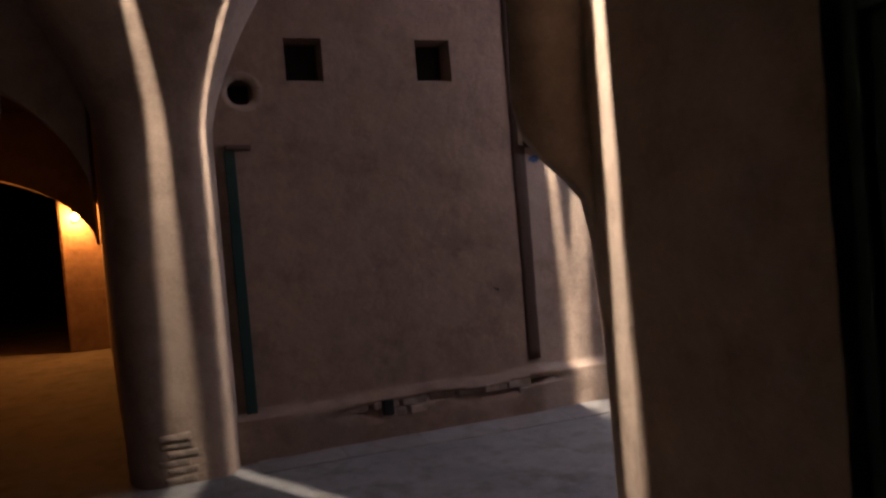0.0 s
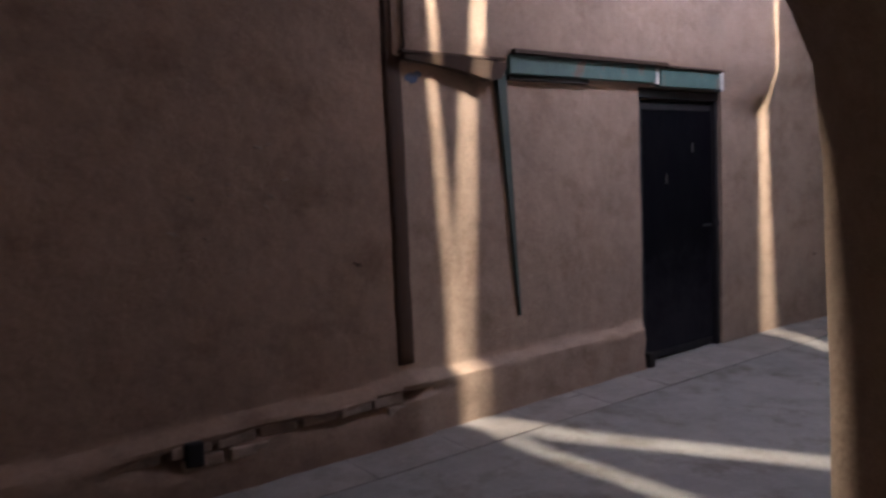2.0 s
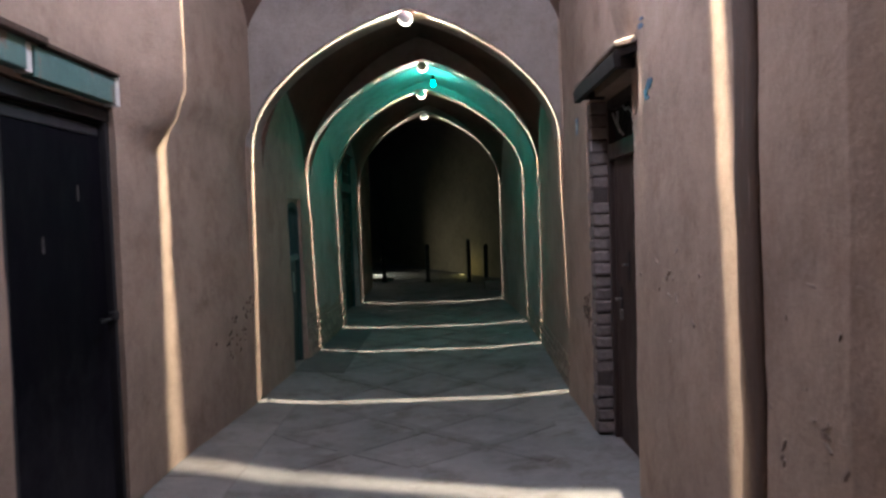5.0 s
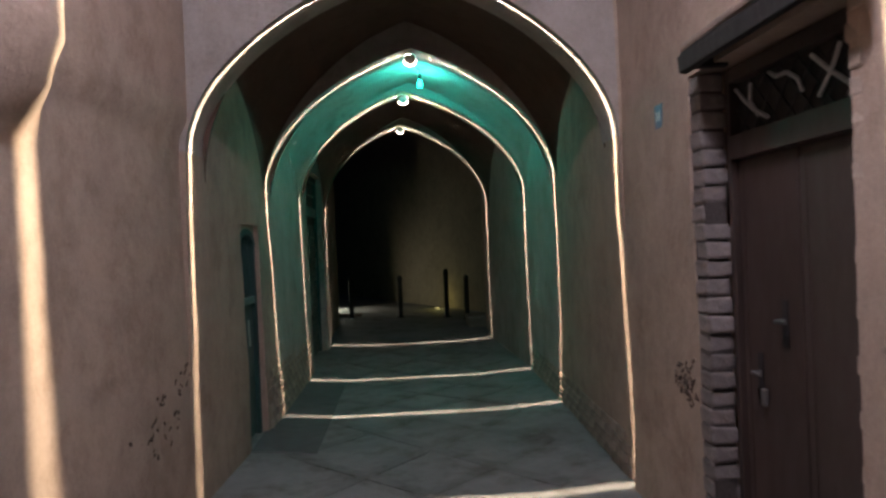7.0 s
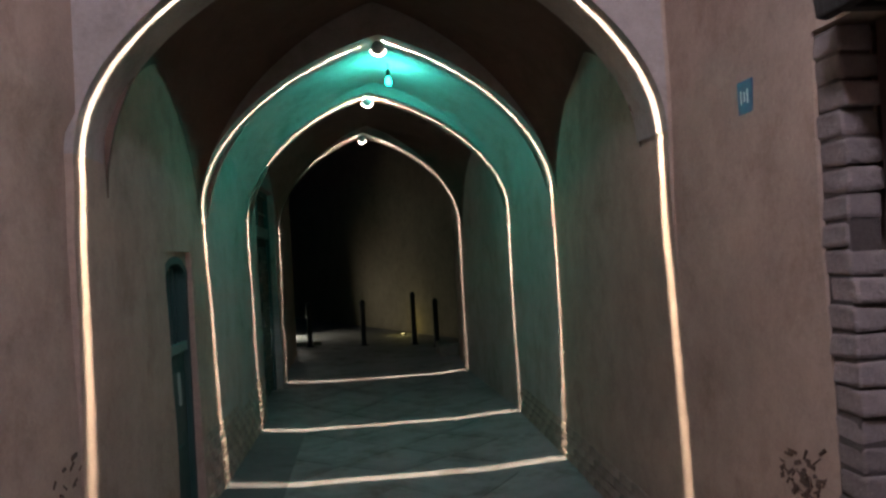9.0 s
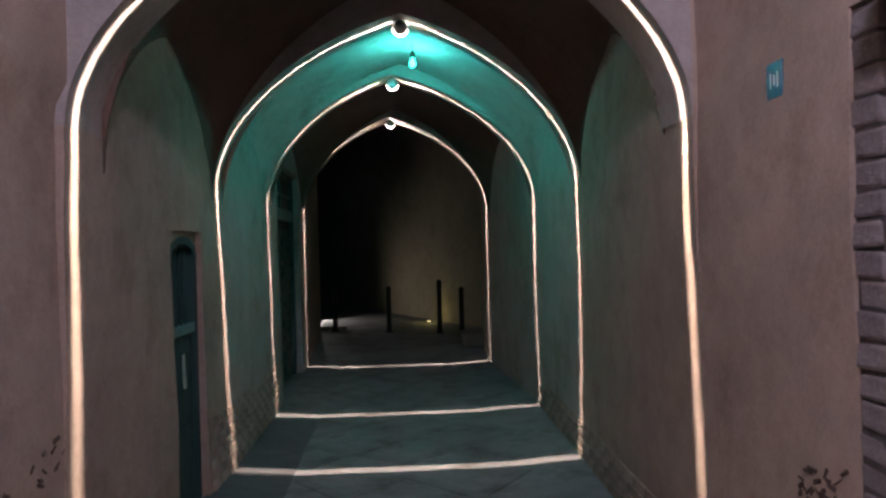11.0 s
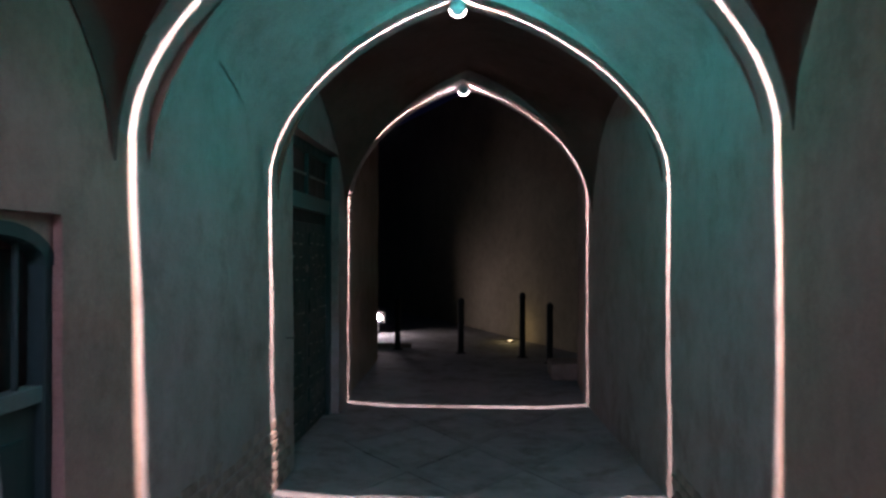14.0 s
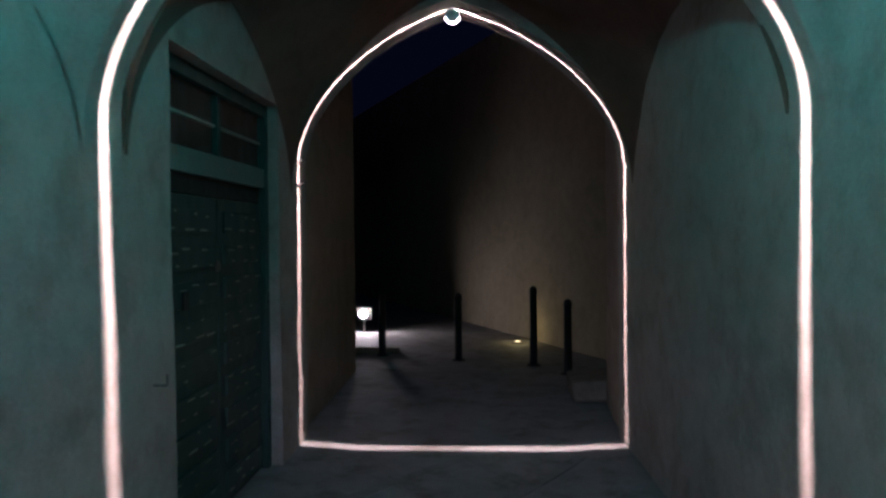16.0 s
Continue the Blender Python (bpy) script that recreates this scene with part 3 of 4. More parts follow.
def cross_arch_x(name, x0, x1, y0, y1, zs, za, top, label):
    bm = bmesh.new()
    pts = arch_curve((y0 + y1) / 2, (y1 - y0) / 2, zs, za, 28)
    rows = [[bm.verts.new((x, y, z)) for y, z in pts] for x in (x0, x1)]
    ups = [[bm.verts.new((x, y0 + (y1 - y0) * k / 28, top)) for k in range(29)] for x in (x0, x1)]
    for k in range(28):
        bm.faces.new((rows[0][k], rows[0][k + 1], rows[1][k + 1], rows[1][k]))
        for r, u in zip(rows, ups):
            bm.faces.new((r[k], r[k + 1], u[k + 1], u[k]))
    return tagged(mesh_object(name, bm, PLASTER, True), label=label, category="arch", kind="structure")


cross_arch_x("arch_6", -1.9, -1.42, -11.2, -8.92, 1.95, 3.05, 5.2, "unlit plaster arch to the orange passage")
bm = one_box((-10.3, -9.98, 0), (-9.6, -9.2, 3.6), bevel=0.04, wobble=0.02)
tagged(mesh_object("wall_orange_pier", bm, PLASTER), label="plaster pier lit orange by its lamp", category="wall", kind="structure")
cross_arch_x("arch_7", -8.4, -7.6, -12.0, -9.3, 1.7, 2.75, 3.6, "plaster arch edged by orange light")
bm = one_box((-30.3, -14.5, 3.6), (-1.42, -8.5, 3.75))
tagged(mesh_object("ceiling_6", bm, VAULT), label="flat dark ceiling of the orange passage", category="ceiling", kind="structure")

# ---------------------------------------------------------------- yard beyond the passage
wall("wall_yard_west", (-1.30, 7.80), (-1.36, 10.8), 0, 5.0, -1, "dark plaster building wall by the yard", PLASTER, 0.6)
wall("wall_yard_east", (1.30, 7.80), (1.34, 8.95), 0, 5.0, 1, "dark plaster building corner by the yard", PLASTER, 0.6)
YARD = [(1.35, 8.95), (2.43, 10.0), (-3.9, 24.6), (-14.0, 24.6)]
for k, (a, b) in enumerate(zip(YARD, YARD[1:])):
    wall(f"wall_yard_{k + 1}", a, b, 0, 5.0, 1, "dim plaster yard wall washed by yellow light" if k == 1 else "dim plaster yard wall", STONE, 0.5, grid=0.25)
wall("wall_yard_back", (-14.0, 10.8), (-14.0, 25.0), 0, 5.4, -1, "plain wall closing the yard", STONE, 0.6, grid=0.5)
wall("wall_yard_south", (-14.0, 10.8), (-1.95, 10.8), 0, 5.0, 1, "plain wall closing the yard", STONE, 0.6, grid=0.5)

# ---------------------------------------------------------------- lamps of the place
green = thing("hanging_bulb", (0.195, 3.435, 3.15), "bare green glowing bulb on a cable", "lamp")
part("bulb", lathe(bmesh.new(), [(0.005, -0.026), (0.018, -0.020), (0.027, -0.004), (0.026, 0.012), (0.018, 0.034), (0.014, 0.05)], 18), GREEN_BULB, green, "glowing green bulb", True).visible_shadow = False
part("socket", lathe(bmesh.new(), [(0.018, 0.05), (0.021, 0.055), (0.021, 0.10), (0.010, 0.115)], 14), BLACK, green, "black lamp socket")
part("cable", rod(bmesh.new(), (0, 0, 0.11), (-0.01, 0, 0.42), 0.004), BLACK, green, "black cable")
g = point_lamp("green_light", (0, 0, 0), 13.2, (0.05, 0.90, 0.80), 0.035)
g.parent = green

street = thing("wall_lamp", (1.16, -3.1, 3.90), "white street lamp on a wall arm", "lamp")
part("arm", rod(bmesh.new(), (0.12, 0, 0.1), (-1.05, 0, 0.28), 0.025), IRON, street)
part("hood", lathe(bmesh.new(), [(0.17, 0.14), (0.16, 0.19), (0.06, 0.27), (0.03, 0.30)], 20, pose(-1.06, 0, 0)), IRON, street)
part("globe", lathe(bmesh.new(), [(0.02, 0.02), (0.09, 0.05), (0.13, 0.10), (0.14, 0.139)], 20, pose(-1.06, 0, 0)), glow("street_globe", (0.80, 0.80, 1.0), 20), street, "glowing globe", True).visible_shadow = False
s = point_lamp("street_light", (-1.06, 0, 0.08), STREET_WATTS, (0.80, 0.76, 1.0), 0.2)
s.parent = street

orange = thing("wall_lamp", (-9.58, -9.70, 2.2), "small orange lamp on a plaster pier", "lamp")
part("backplate", one_box((-0.04, -0.06, -0.08), (0.02, 0.06, 0.08), bevel=0.01), IRON, orange)
part("globe", lathe(bmesh.new(), [(0.01, -0.07), (0.05, -0.04), (0.06, 0.0), (0.05, 0.04), (0.01, 0.06)], 16, pose(0.10, 0, 0)), ORANGE_BULB, orange, "glowing orange globe", True).visible_shadow = False
o = point_lamp("orange_light", (0.12, 0, 0), 60.0, (1.0, 0.33, 0.07), 0.06)
o.parent = orange

ground_lamp = thing("ground_floodlight", (-1.85, 14.5, 0.0), "low white floodlight standing on the yard", "lamp")
part("hood", one_box((-0.12, 0.02, 0.20), (0.12, 0.05, 0.42), bevel=0.006), IRON, ground_lamp)
part("visor", one_box((-0.12, -0.10, 0.40), (0.12, 0.018, 0.415), bevel=0.006), IRON, ground_lamp)
part("stake", rod(bmesh.new(), (0, 0, 0), (0, 0, 0.24), 0.02), IRON, ground_lamp)
part("head", lathe(bmesh.new(), [(0.06, 0.24), (0.08, 0.26), (0.07, 0.36), (0.03, 0.37)], 16), IRON, ground_lamp)
part("lens", lathe(bmesh.new(), [(0.015, -0.055), (0.05, -0.035), (0.062, 0.0), (0.05, 0.035), (0.015, 0.055)], 16, pose(0.0, -0.06, 0.31)), WHITE_BULB, ground_lamp, "dazzling white lens", True).visible_shadow = False
w = point_lamp("flood_light", (0.0, -0.06, 0.31), 0.5, (1.0, 0.96, 0.82), 0.05)
w.parent = ground_lamp

uplight = thing("wall_uplight", (0.66, 13.2, 0.0), "small flush yellow uplight at the wall foot", "lamp")
part("can", lathe(bmesh.new(), [(0.07, 0.0), (0.08, 0.006), (0.08, 0.02), (0.06, 0.024), (0.06, 0.012)], 16), IRON, uplight)
part("lens", lathe(bmesh.new(), [(0.04, 0.0), (0.045, 0.01), (0.02, 0.02)], 14, pose(0, 0, 0.014)), glow("yellow_lens", (1.0, 0.8, 0.35), 0.5), uplight, "glowing yellow lens").visible_shadow = False
u = point_lamp("uplight_light", (0, 0, 0.22), 0.62, (0.95, 0.85, 0.30), 0.05)
u.parent = uplight

shield = thing("lamp_bracket", (1.13, p2.y, p2.z), "small steel bracket holding a line lamp to the wall", "bracket")
part("arm", rod(bmesh.new(), (0.03, 0, -0.10), (0.20, 0, -0.03), 0.008), IRON, shield)
kerb_line = thing("kerb", (0.0, 12.3, 0.0), "short low stone kerb by the floodlight", "kerb", kind="structure")
for k in range(3):
    part("kerb_stone", one_box((-2.5 + 0.5 * k + 0.004, -0.07, -0.02), (-2.0 + 0.5 * k - 0.004, 0.07, 0.07), bevel=0.012, wobble=0.006, seed=k), PLINTH, kerb_line)

# ---------------------------------------------------------------- things on the west wall of the alley
def frame_of(name, lo, hi, parent, mat, label="", bevel=0.004, wobble=0.0, seed=0):
    return part(name, one_box(lo, hi, bevel=bevel, wobble=wobble, seed=seed), mat, parent, label)


hole = thing("wall_hole", (WX, -7.875, 2.68), "round dark vent hole in the mud wall", "hole")
bm = bmesh.new()
inner, outer, lip = [], [], []
for k in range(28):
    a = k * math.tau / 28
    w = 1 + 0.05 * noise.noise(Vector((math.cos(a) * 2, math.sin(a) * 2, 3)))
    lip.append(bm.verts.new((-0.06, 0.092 * w * math.cos(a), 0.092 * w * math.sin(a))))
    inner.append(bm.verts.new((0.012, 0.097 * w * math.cos(a), 0.097 * w * math.sin(a))))
    outer.append(bm.verts.new((-0.012, 0.175 * w * math.cos(a), 0.175 * w * math.sin(a))))
for k in range(28):
    q = (k + 1) % 28
    bm.faces.new((inner[k], inner[q], outer[q], outer[k]))
    bm.faces.new((lip[k], lip[q], inner[q], inner[k]))
part("rim", bm, PLASTER, hole, "crumbled plaster rim", True)
# a black board paints the shade deep in the vent
part("shade_back", one_box((-0.28, -0.085, -0.085), (-0.24, 0.085, 0.085)), BLACK, hole, "black board put in as the hole's shade")

for y0, y1, z0, z1 in ((-7.53, -7.245, 2.75, 3.077), (-6.50, -6.21, 2.735, 3.065)):
    win = thing("window_opening", (WX - 0.2, (y0 + y1) / 2, z0), "small square unglazed window hole, shaded by a black board", "window", "two high window holes")
    h, w = z1 - z0, (y1 - y0) / 2
    # added black board in place of the unlit room behind
    part("shade_board", one_box((-0.06, -w + 0.004, 0.004), (-0.03, w - 0.004, h - 0.004)), BLACK, win)
    part("sill", one_box((-0.03, -w + 0.004, 0.002), (0.15, w - 0.004, 0.018), bevel=0.005), PLINTH, win)

# old teal door post by the pier
post = thing("door_post", (WX + 0.02, -8.0, 0.30), "dark teal painted door post remaining in the wall", "post")
frame_of("upright", (-0.05, -0.035, 0.0), (0.02, 0.04, 1.95), post, TEAL_DARK, wobble=0.006)
frame_of("bracket", (-0.05, -0.03, 1.955), (0.05, 0.15, 1.985), post, WARM_WOOD, "splintered wooden bracket", wobble=0.012)

# wedge-shaped ledge
ledge = thing("wooden_ledge", (WX, -5.2, 2.15), "broken dark wooden ledge jutting from the wall", "ledge")
bm = bmesh.new()
prof = [(-0.42, 0.03, 0.06, 0.05), (-0.2, 0.01, 0.06, 0.06), (0.05, -0.03, 0.055, 0.07), (0.22, -0.07, 0.05, 0.075), (0.31, -0.055, 0.045, 0.07), (0.36, 0.005, 0.045, 0.06)]
sec = [[bm.verts.new(v) for v in ((-0.02, y, lo), (dep, y, lo), (dep + 0.01, y, hi), (-0.02, y, hi))] for y, lo, hi, dep in prof]
for a, b in zip(sec, sec[1:]):
    for k in range(4):
        bm.faces.new((a[k], a[(k + 1) % 4], b[(k + 1) % 4], b[k]))
bm.faces.new(sec[0])
bm.faces.new(sec[-1][::-1])
part("board", bm, WOOD, ledge)
part("cap", one_box((-0.02, -0.44, 0.062), (0.07, 0.34, 0.072), wobble=0.006), OLD_WOOD, ledge, "weathered top board")

# blocked doorway with teal lintel
lintel = thing("door_lintel", (WX, -3.62, 2.135), "chipped teal painted lintel over a blocked doorway", "lintel")
frame_of("beam", (-0.02, -1.18, 0.0), (0.052, 0.30, 0.118), lintel, TEAL, wobble=0.005)
frame_of("beam_end", (-0.02, 0.36, -0.02), (0.056, 1.14, 0.105), lintel, TEAL, wobble=0.004, seed=4)
frame_of("joint", (-0.02, 0.302, -0.01), (0.048, 0.358, 0.112), lintel, WHITE, "pale patched joint")
frame_of("end_cap", (-0.02, 1.142, -0.03), (0.06, 1.185, 0.12), lintel, WHITE, "white plaster end cap", wobble=0.004)
frame_of("drip_board", (-0.02, -1.16, 0.122), (0.085, 0.42, 0.148), lintel, WOOD, "thin dark wooden drip board", wobble=0.006)
frame_of("drip_board", (-0.02, 0.425, 0.112), (0.08, 1.16, 0.136), lintel, WOOD, "thin dark wooden drip board", wobble=0.006, seed=5)
# thin black strip that paints the beam's shadow on the wall below it
frame_of("shadow_board", (-0.02, -1.17, -0.036), (0.03, -0.42, -0.004), lintel, BLACK, "black strip painting the shade under the beam", wobble=0.006)
jamb = thing("door_jamb", (WX, -4.85, 0.58), "narrow teal painted jamb tapering into plaster", "jamb")
bm = bmesh.new()
rows = []
for k in range(9):
    t = k / 8
    z, y, w = 1.545 * t, 0.10 - 0.105 * t, 0.006 + 0.036 * t
    rows.append([bm.verts.new(v) for v in ((-0.02, y - w, z), (0.022 + 0.01 * t, y - w * 0.9, z), (0.022 + 0.01 * t, y + w * 0.9, z), (-0.02, y + w, z))])
for a, b in zip(rows, rows[1:]):
    for k in range(4):
        bm.faces.new((a[k], a[(k + 1) % 4], b[(k + 1) % 4], b[k]))
bm.faces.new(rows[0][::-1])
bm.faces.new(rows[-1])
part("upright", bm, FADED_TEAL, jamb)

# black steel door
door = thing("door_1", (WX - 0.06, -2.93, 0.0), "black sheet steel door with a worn dusty foot", "door", kind="structure")
frame_of("leaf", (-0.02, -0.475, 0.012), (0.012, 0.475, 2.02), door, DUSTY_STEEL)
frame_of("head_frame", (-0.02, -0.52, 2.03), (0.05, 0.52, 2.095), door, STEEL)
for sgn in (-1, 1):
    frame_of("side_frame", (-0.02, sgn * 0.50 - 0.02, 0.0), (0.045, sgn * 0.50 + 0.02, 2.025), door, STEEL)
for z in (0.02, 1.95):
    frame_of("rail", (0.013, -0.45, z), (0.016, 0.45, z + 0.05), door, STEEL)
part("handle", rod(rod(bmesh.new(), (0.014, 0.38, 1.02), (0.06, 0.38, 1.02), 0.010), (0.06, 0.39, 1.02), (0.06, 0.27, 1.02), 0.008), STEEL, door, "dull black handle")
part("latch", one_box((0.02, 0.46, 1.0), (0.055, 0.52, 1.05), bevel=0.008), STEEL, door, "bent steel latch")
for y, z in ((0.2, 1.62), (-0.15, 1.38)):
    part("scratch", one_box((0.0122, y, z), (0.0135, y + 0.012, z + 0.07), wobble=0.004), IRON, door, "bare scratch")

# drain hole and loose bricks in the broken plinth
drain = thing("drain_hole", (WX + 0.10, -7.0, 0.24), "black block as the shade of a drain hole in the plinth", "hole")
# solid black block, the hole's shade given as colour
part("mouth", one_box((-0.06, -0.045, -0.06), (0.034, 0.045, 0.06), bevel=0.014, wobble=0.008), BLACK, drain)
drain2 = thing("drain_hole", (WX + 0.07, -3.50, 0.06), "black block as the shade of a gap at the plinth foot", "hole")
# another black block, painting the shaded gap beside the door
part("mouth", one_box((-0.06, -0.03, -0.05), (0.038, 0.03, 0.06), bevel=0.014, wobble=0.008), BLACK, drain2)

# ---------------------------------------------------------------- things on the east wall
gate = thing("door_2", (1.41, -1.91, 0.0), "brown steel double door with a grilled fanlight", "door", kind="structure")
for sgn in (-1, 1):
    leaf = part("leaf", one_box((-0.012, min(0.008 * sgn, 0.515 * sgn), 0.015), (0.02, max(0.008 * sgn, 0.515 * sgn), 1.81), bevel=0.004), RUST, gate)
    for y in (0.03, 0.485):
        part("stile", one_box((-0.016, sgn * y - 0.02, 0.03), (-0.0125, sgn * y + 0.02, 1.77), bevel=0.001), RUST, leaf)
    frame_of("side_frame", (-0.04, sgn * 0.54 - 0.02, 0.0), (0.03, sgn * 0.54 + 0.02, 2.2), gate, RUST)
frame_of("transom", (-0.05, -0.52, 1.815), (0.03, 0.52, 1.915), gate, RUST)
frame_of("head_frame", (-0.04, -0.52, 2.14), (0.03, 0.52, 2.2), gate, RUST)
frame_of("fanlight_pane", (0.005, -0.52, 1.917), (0.012, 0.52, 2.138), gate, BLACK, "dark dusty glass")
for k in range(9):
    y = -0.52 + 0.13 * k
    for a, b in ((y - 0.13, y + 0.13), (y + 0.13, y - 0.13)):
        lo, hi = max(-0.515, min(0.515, a)), max(-0.515, min(0.515, b))
        if hi != lo:
            za, zb = 1.90 + 0.235 * (lo - a) / (b - a), 1.90 + 0.235 * (hi - a) / (b - a)
            part("lattice_rod", rod(bmesh.new(), (-0.004, lo, za), (-0.004, hi, zb), 0.004, sides=6), STEEL, gate, "thin dark lattice rod")
STRAP = painted("pale_iron_strap", (0.38, 0.38, 0.40), 0.5, 0.2, (0.12, 0.1, 0.09), 0.66, 18)
SCROLLS = (((0.50, 2.11), (0.42, 2.05), (0.34, 2.00), (0.22, 1.95)), ((0.36, 2.11), (0.37, 2.04), (0.30, 1.97)), ((0.20, 2.12), (0.14, 2.09), (0.06, 2.09), (-0.02, 2.05), (-0.05, 2.00)), ((-0.12, 2.11), (-0.22, 2.04), (-0.34, 1.97)), ((-0.30, 2.11), (-0.24, 2.03), (-0.16, 1.96)))
for curl in SCROLLS:
    bm = bmesh.new()
    for (ya, za), (yb, zb) in zip(curl, curl[1:]):
        rod(bm, (-0.016, ya, za), (-0.016, yb, zb), 0.0085, sides=6)
    part("scroll", bm, STRAP, gate, "pale bent iron scroll")
for y, z in ((0.14, 1.16), (0.36, 0.93)):
    plate = part("lock_plate", one_box((-0.0195, y - 0.022, z - 0.10), (-0.0165, y + 0.022, z + 0.08), bevel=0.001), STEEL, gate, "blackened lock plate")
    part("handle", rod(rod(bmesh.new(), (-0.018, y, z), (-0.055, y, z), 0.009), (-0.053, y + 0.012, z), (-0.053, y - 0.07, z), 0.007), IRON, plate, "steel lever handle")
part("bolt", one_box((-0.04, 0.30, 0.80), (-0.0165, 0.33, 0.87), bevel=0.006), IRON, gate, "iron bolt")

CHARRED = painted("charred_timber", (0.013, 0.009, 0.008), 0.9, 0, (0.035, 0.028, 0.024), 0.68, 12, (1, 6, 0.5), 0.9)
canopy = thing("door_canopy", (1.27, -1.87, 2.215), "sloping dark timber canopy over the door", "canopy")
for k in range(6):
    y = -0.765 + 0.200 * k
    part("plank", one_box((-0.12, y, 0.0), (0.06, y + 0.196, 0.035), pose(0, 0, 0.05, 0, -14, 0), 0.004, 0.006, k), CHARRED, canopy)
part("front_beam", one_box((-0.13, -0.77, -0.03), (-0.09, 0.45, 0.04), bevel=0.006, wobble=0.008), CHARRED, canopy)
for y in (-0.70, 0.37):
    part("bracket", one_box((-0.10, y, -0.02), (0.06, y + 0.05, 0.03), bevel=0.005), CHARRED, canopy)
part("mud_cover", one_box((-0.11, -0.77, 0.04), (0.06, 0.44, 0.075), pose(0, 0, 0.05, 0, -14, 0), 0.012, 0.01, 7), PLINTH, canopy, "mud laid over the planks")

sign = thing("number_plate", (1.272, -0.772, 2.105), "small blue enamel house number plate", "sign")
part("plate", one_box((-0.004, -0.055, -0.06), (0.02, 0.055, 0.06), bevel=0.003), BLUE, sign)
for y, h in ((0.025, 0.05), (0.0, 0.035), (-0.022, 0.05)):
    part("numeral_bar", one_box((-0.0056, y - 0.004, -h / 2), (-0.0042, y + 0.004, h / 2)), WHITE, sign, "pale worn numeral")

# ---------------------------------------------------------------- doors of the covered passage
STROKE = painted("pale_stroke", (0.30, 0.35, 0.32), 0.8)
small = thing("door_3", (-1.335, 1.61, 0.0), "narrow arched teal wooden door with a barred window", "door", kind="structure")
frame_of("panel", (-0.02, -0.27, 0.02), (0.015, 0.27, 1.08), small, TEAL_DARK)
for z in (0.10, 0.58):
    frame_of("raised_panel", (0.0152, -0.19, z), (0.028, 0.19, z + 0.40), small, TEAL_DARK)
part("paint_stroke", one_box((0.029, 0.01, 0.76), (0.031, 0.055, 0.96), pose(0, 0.11, 0, 8, 0, 0), 0.0005, 0.01), STROKE, small, "pale worn stroke")
for sgn in (-1, 1):
    frame_of("side_frame", (-0.03, sgn * 0.29 - 0.022, 0.0), (0.05, sgn * 0.29 + 0.022, 1.56), small, TEAL_DARK)
frame_of("middle_rail", (-0.02, -0.266, 1.083), (0.042, 0.266, 1.14), small, TEAL)
frame_of("window_back", (-0.03, -0.266, 1.142), (-0.012, 0.266, 1.60), small, BLACK, "dark window glass")
for y in (-0.16, -0.055, 0.05, 0.155):
    part("bar", rod(bmesh.new(), (0.012, y, 1.14), (0.012, y, 1.62), 0.011), TEAL_DARK, small)
bm = bmesh.new()
prev = None
for k in range(13):
    a = math.pi * k / 12
    c, d = math.cos(a), math.sin(a)
    cur = [bm.verts.new((x, r * c, 1.545 + hh * d)) for x, r, hh in ((-0.03, 0.268, 0.10), (0.052, 0.268, 0.10), (0.052, 0.33, 0.145), (-0.03, 0.33, 0.145))]
    if prev:
        for j in range(4):
            bm.faces.new((prev[j], prev[(j + 1) % 4], cur[(j + 1) % 4], cur[j]))
    prev = cur
part("arched_head", bm, TEAL_DARK, small)
bm = bmesh.new()
up = []
for k in range(13):
    a = math.pi * k / 12
    y, z = 0.332 * math.cos(a), 1.545 + 0.147 * math.sin(a)
    up.append([bm.verts.new(v) for v in ((0.02, y * 0.94, z), (0.02, y * 0.94, 1.722), (0.048, y * 0.94, z), (0.048, y * 0.94, 1.722))])
for a, b in zip(up, up[1:]):
    bm.faces.new((a[2], b[2], b[3], a[3]))
    bm.faces.new((a[0], b[0], b[2], a[2]))
part("plaster_head", bm, PLASTER, small, "plaster fill over the door head")

big = thing("door_4", (-1.352, 6.0, 0.0), "tall dark teal panelled wooden door with fanlight", "door", kind="structure")
for sgn in (-1, 1):
    leaf = part("leaf", one_box((-0.02, min(0.006 * sgn, 0.86 * sgn), 0.02), (0.012, max(0.006 * sgn, 0.86 * sgn), 1.84), bevel=0.004), TEAL_DARK, big)
    for k in range(9):
        z = 0.08 + 0.195 * k
        part("slat", one_box((0.0125, sgn * 0.435 - 0.35, z), (0.030, sgn * 0.435 + 0.35, z + 0.125), bevel=0.007, wobble=0.003, seed=k), TEAL_DARK, leaf)
        for q in range(6):
            y0 = sgn * 0.435 - 0.33 + 0.112 * q + 0.03 * math.sin(k * 2.1 + q * 1.3)
            z2 = z + (0.008, 0.085, 0.020, 0.106, 0.012, 0.096)[(q + k) % 6]
            part("worn_streak", one_box((0.0302, y0, z2), (0.0315, y0 + 0.075 + 0.045 * math.sin(k + 3 * q), z2 + 0.010), wobble=0.003, seed=9 * k + q), WORN_TEAL, leaf, "pale worn paint streak")
    frame_of("side_frame", (-0.03, sgn * 0.905 - 0.035, 0.0), (0.05, sgn * 0.905 + 0.035, 2.52), big, TEAL_DARK)
frame_of("transom", (-0.02, -0.865, 1.95), (0.045, 0.865, 2.08), big, TEAL)
# black strip painting the shade between the leaves and the transom
frame_of("gap_shade", (-0.02, -0.865, 1.845), (0.006, 0.865, 1.948), big, BLACK)
frame_of("head_frame", (-0.02, -0.865, 2.44), (0.05, 0.865, 2.52), big, TEAL_DARK)
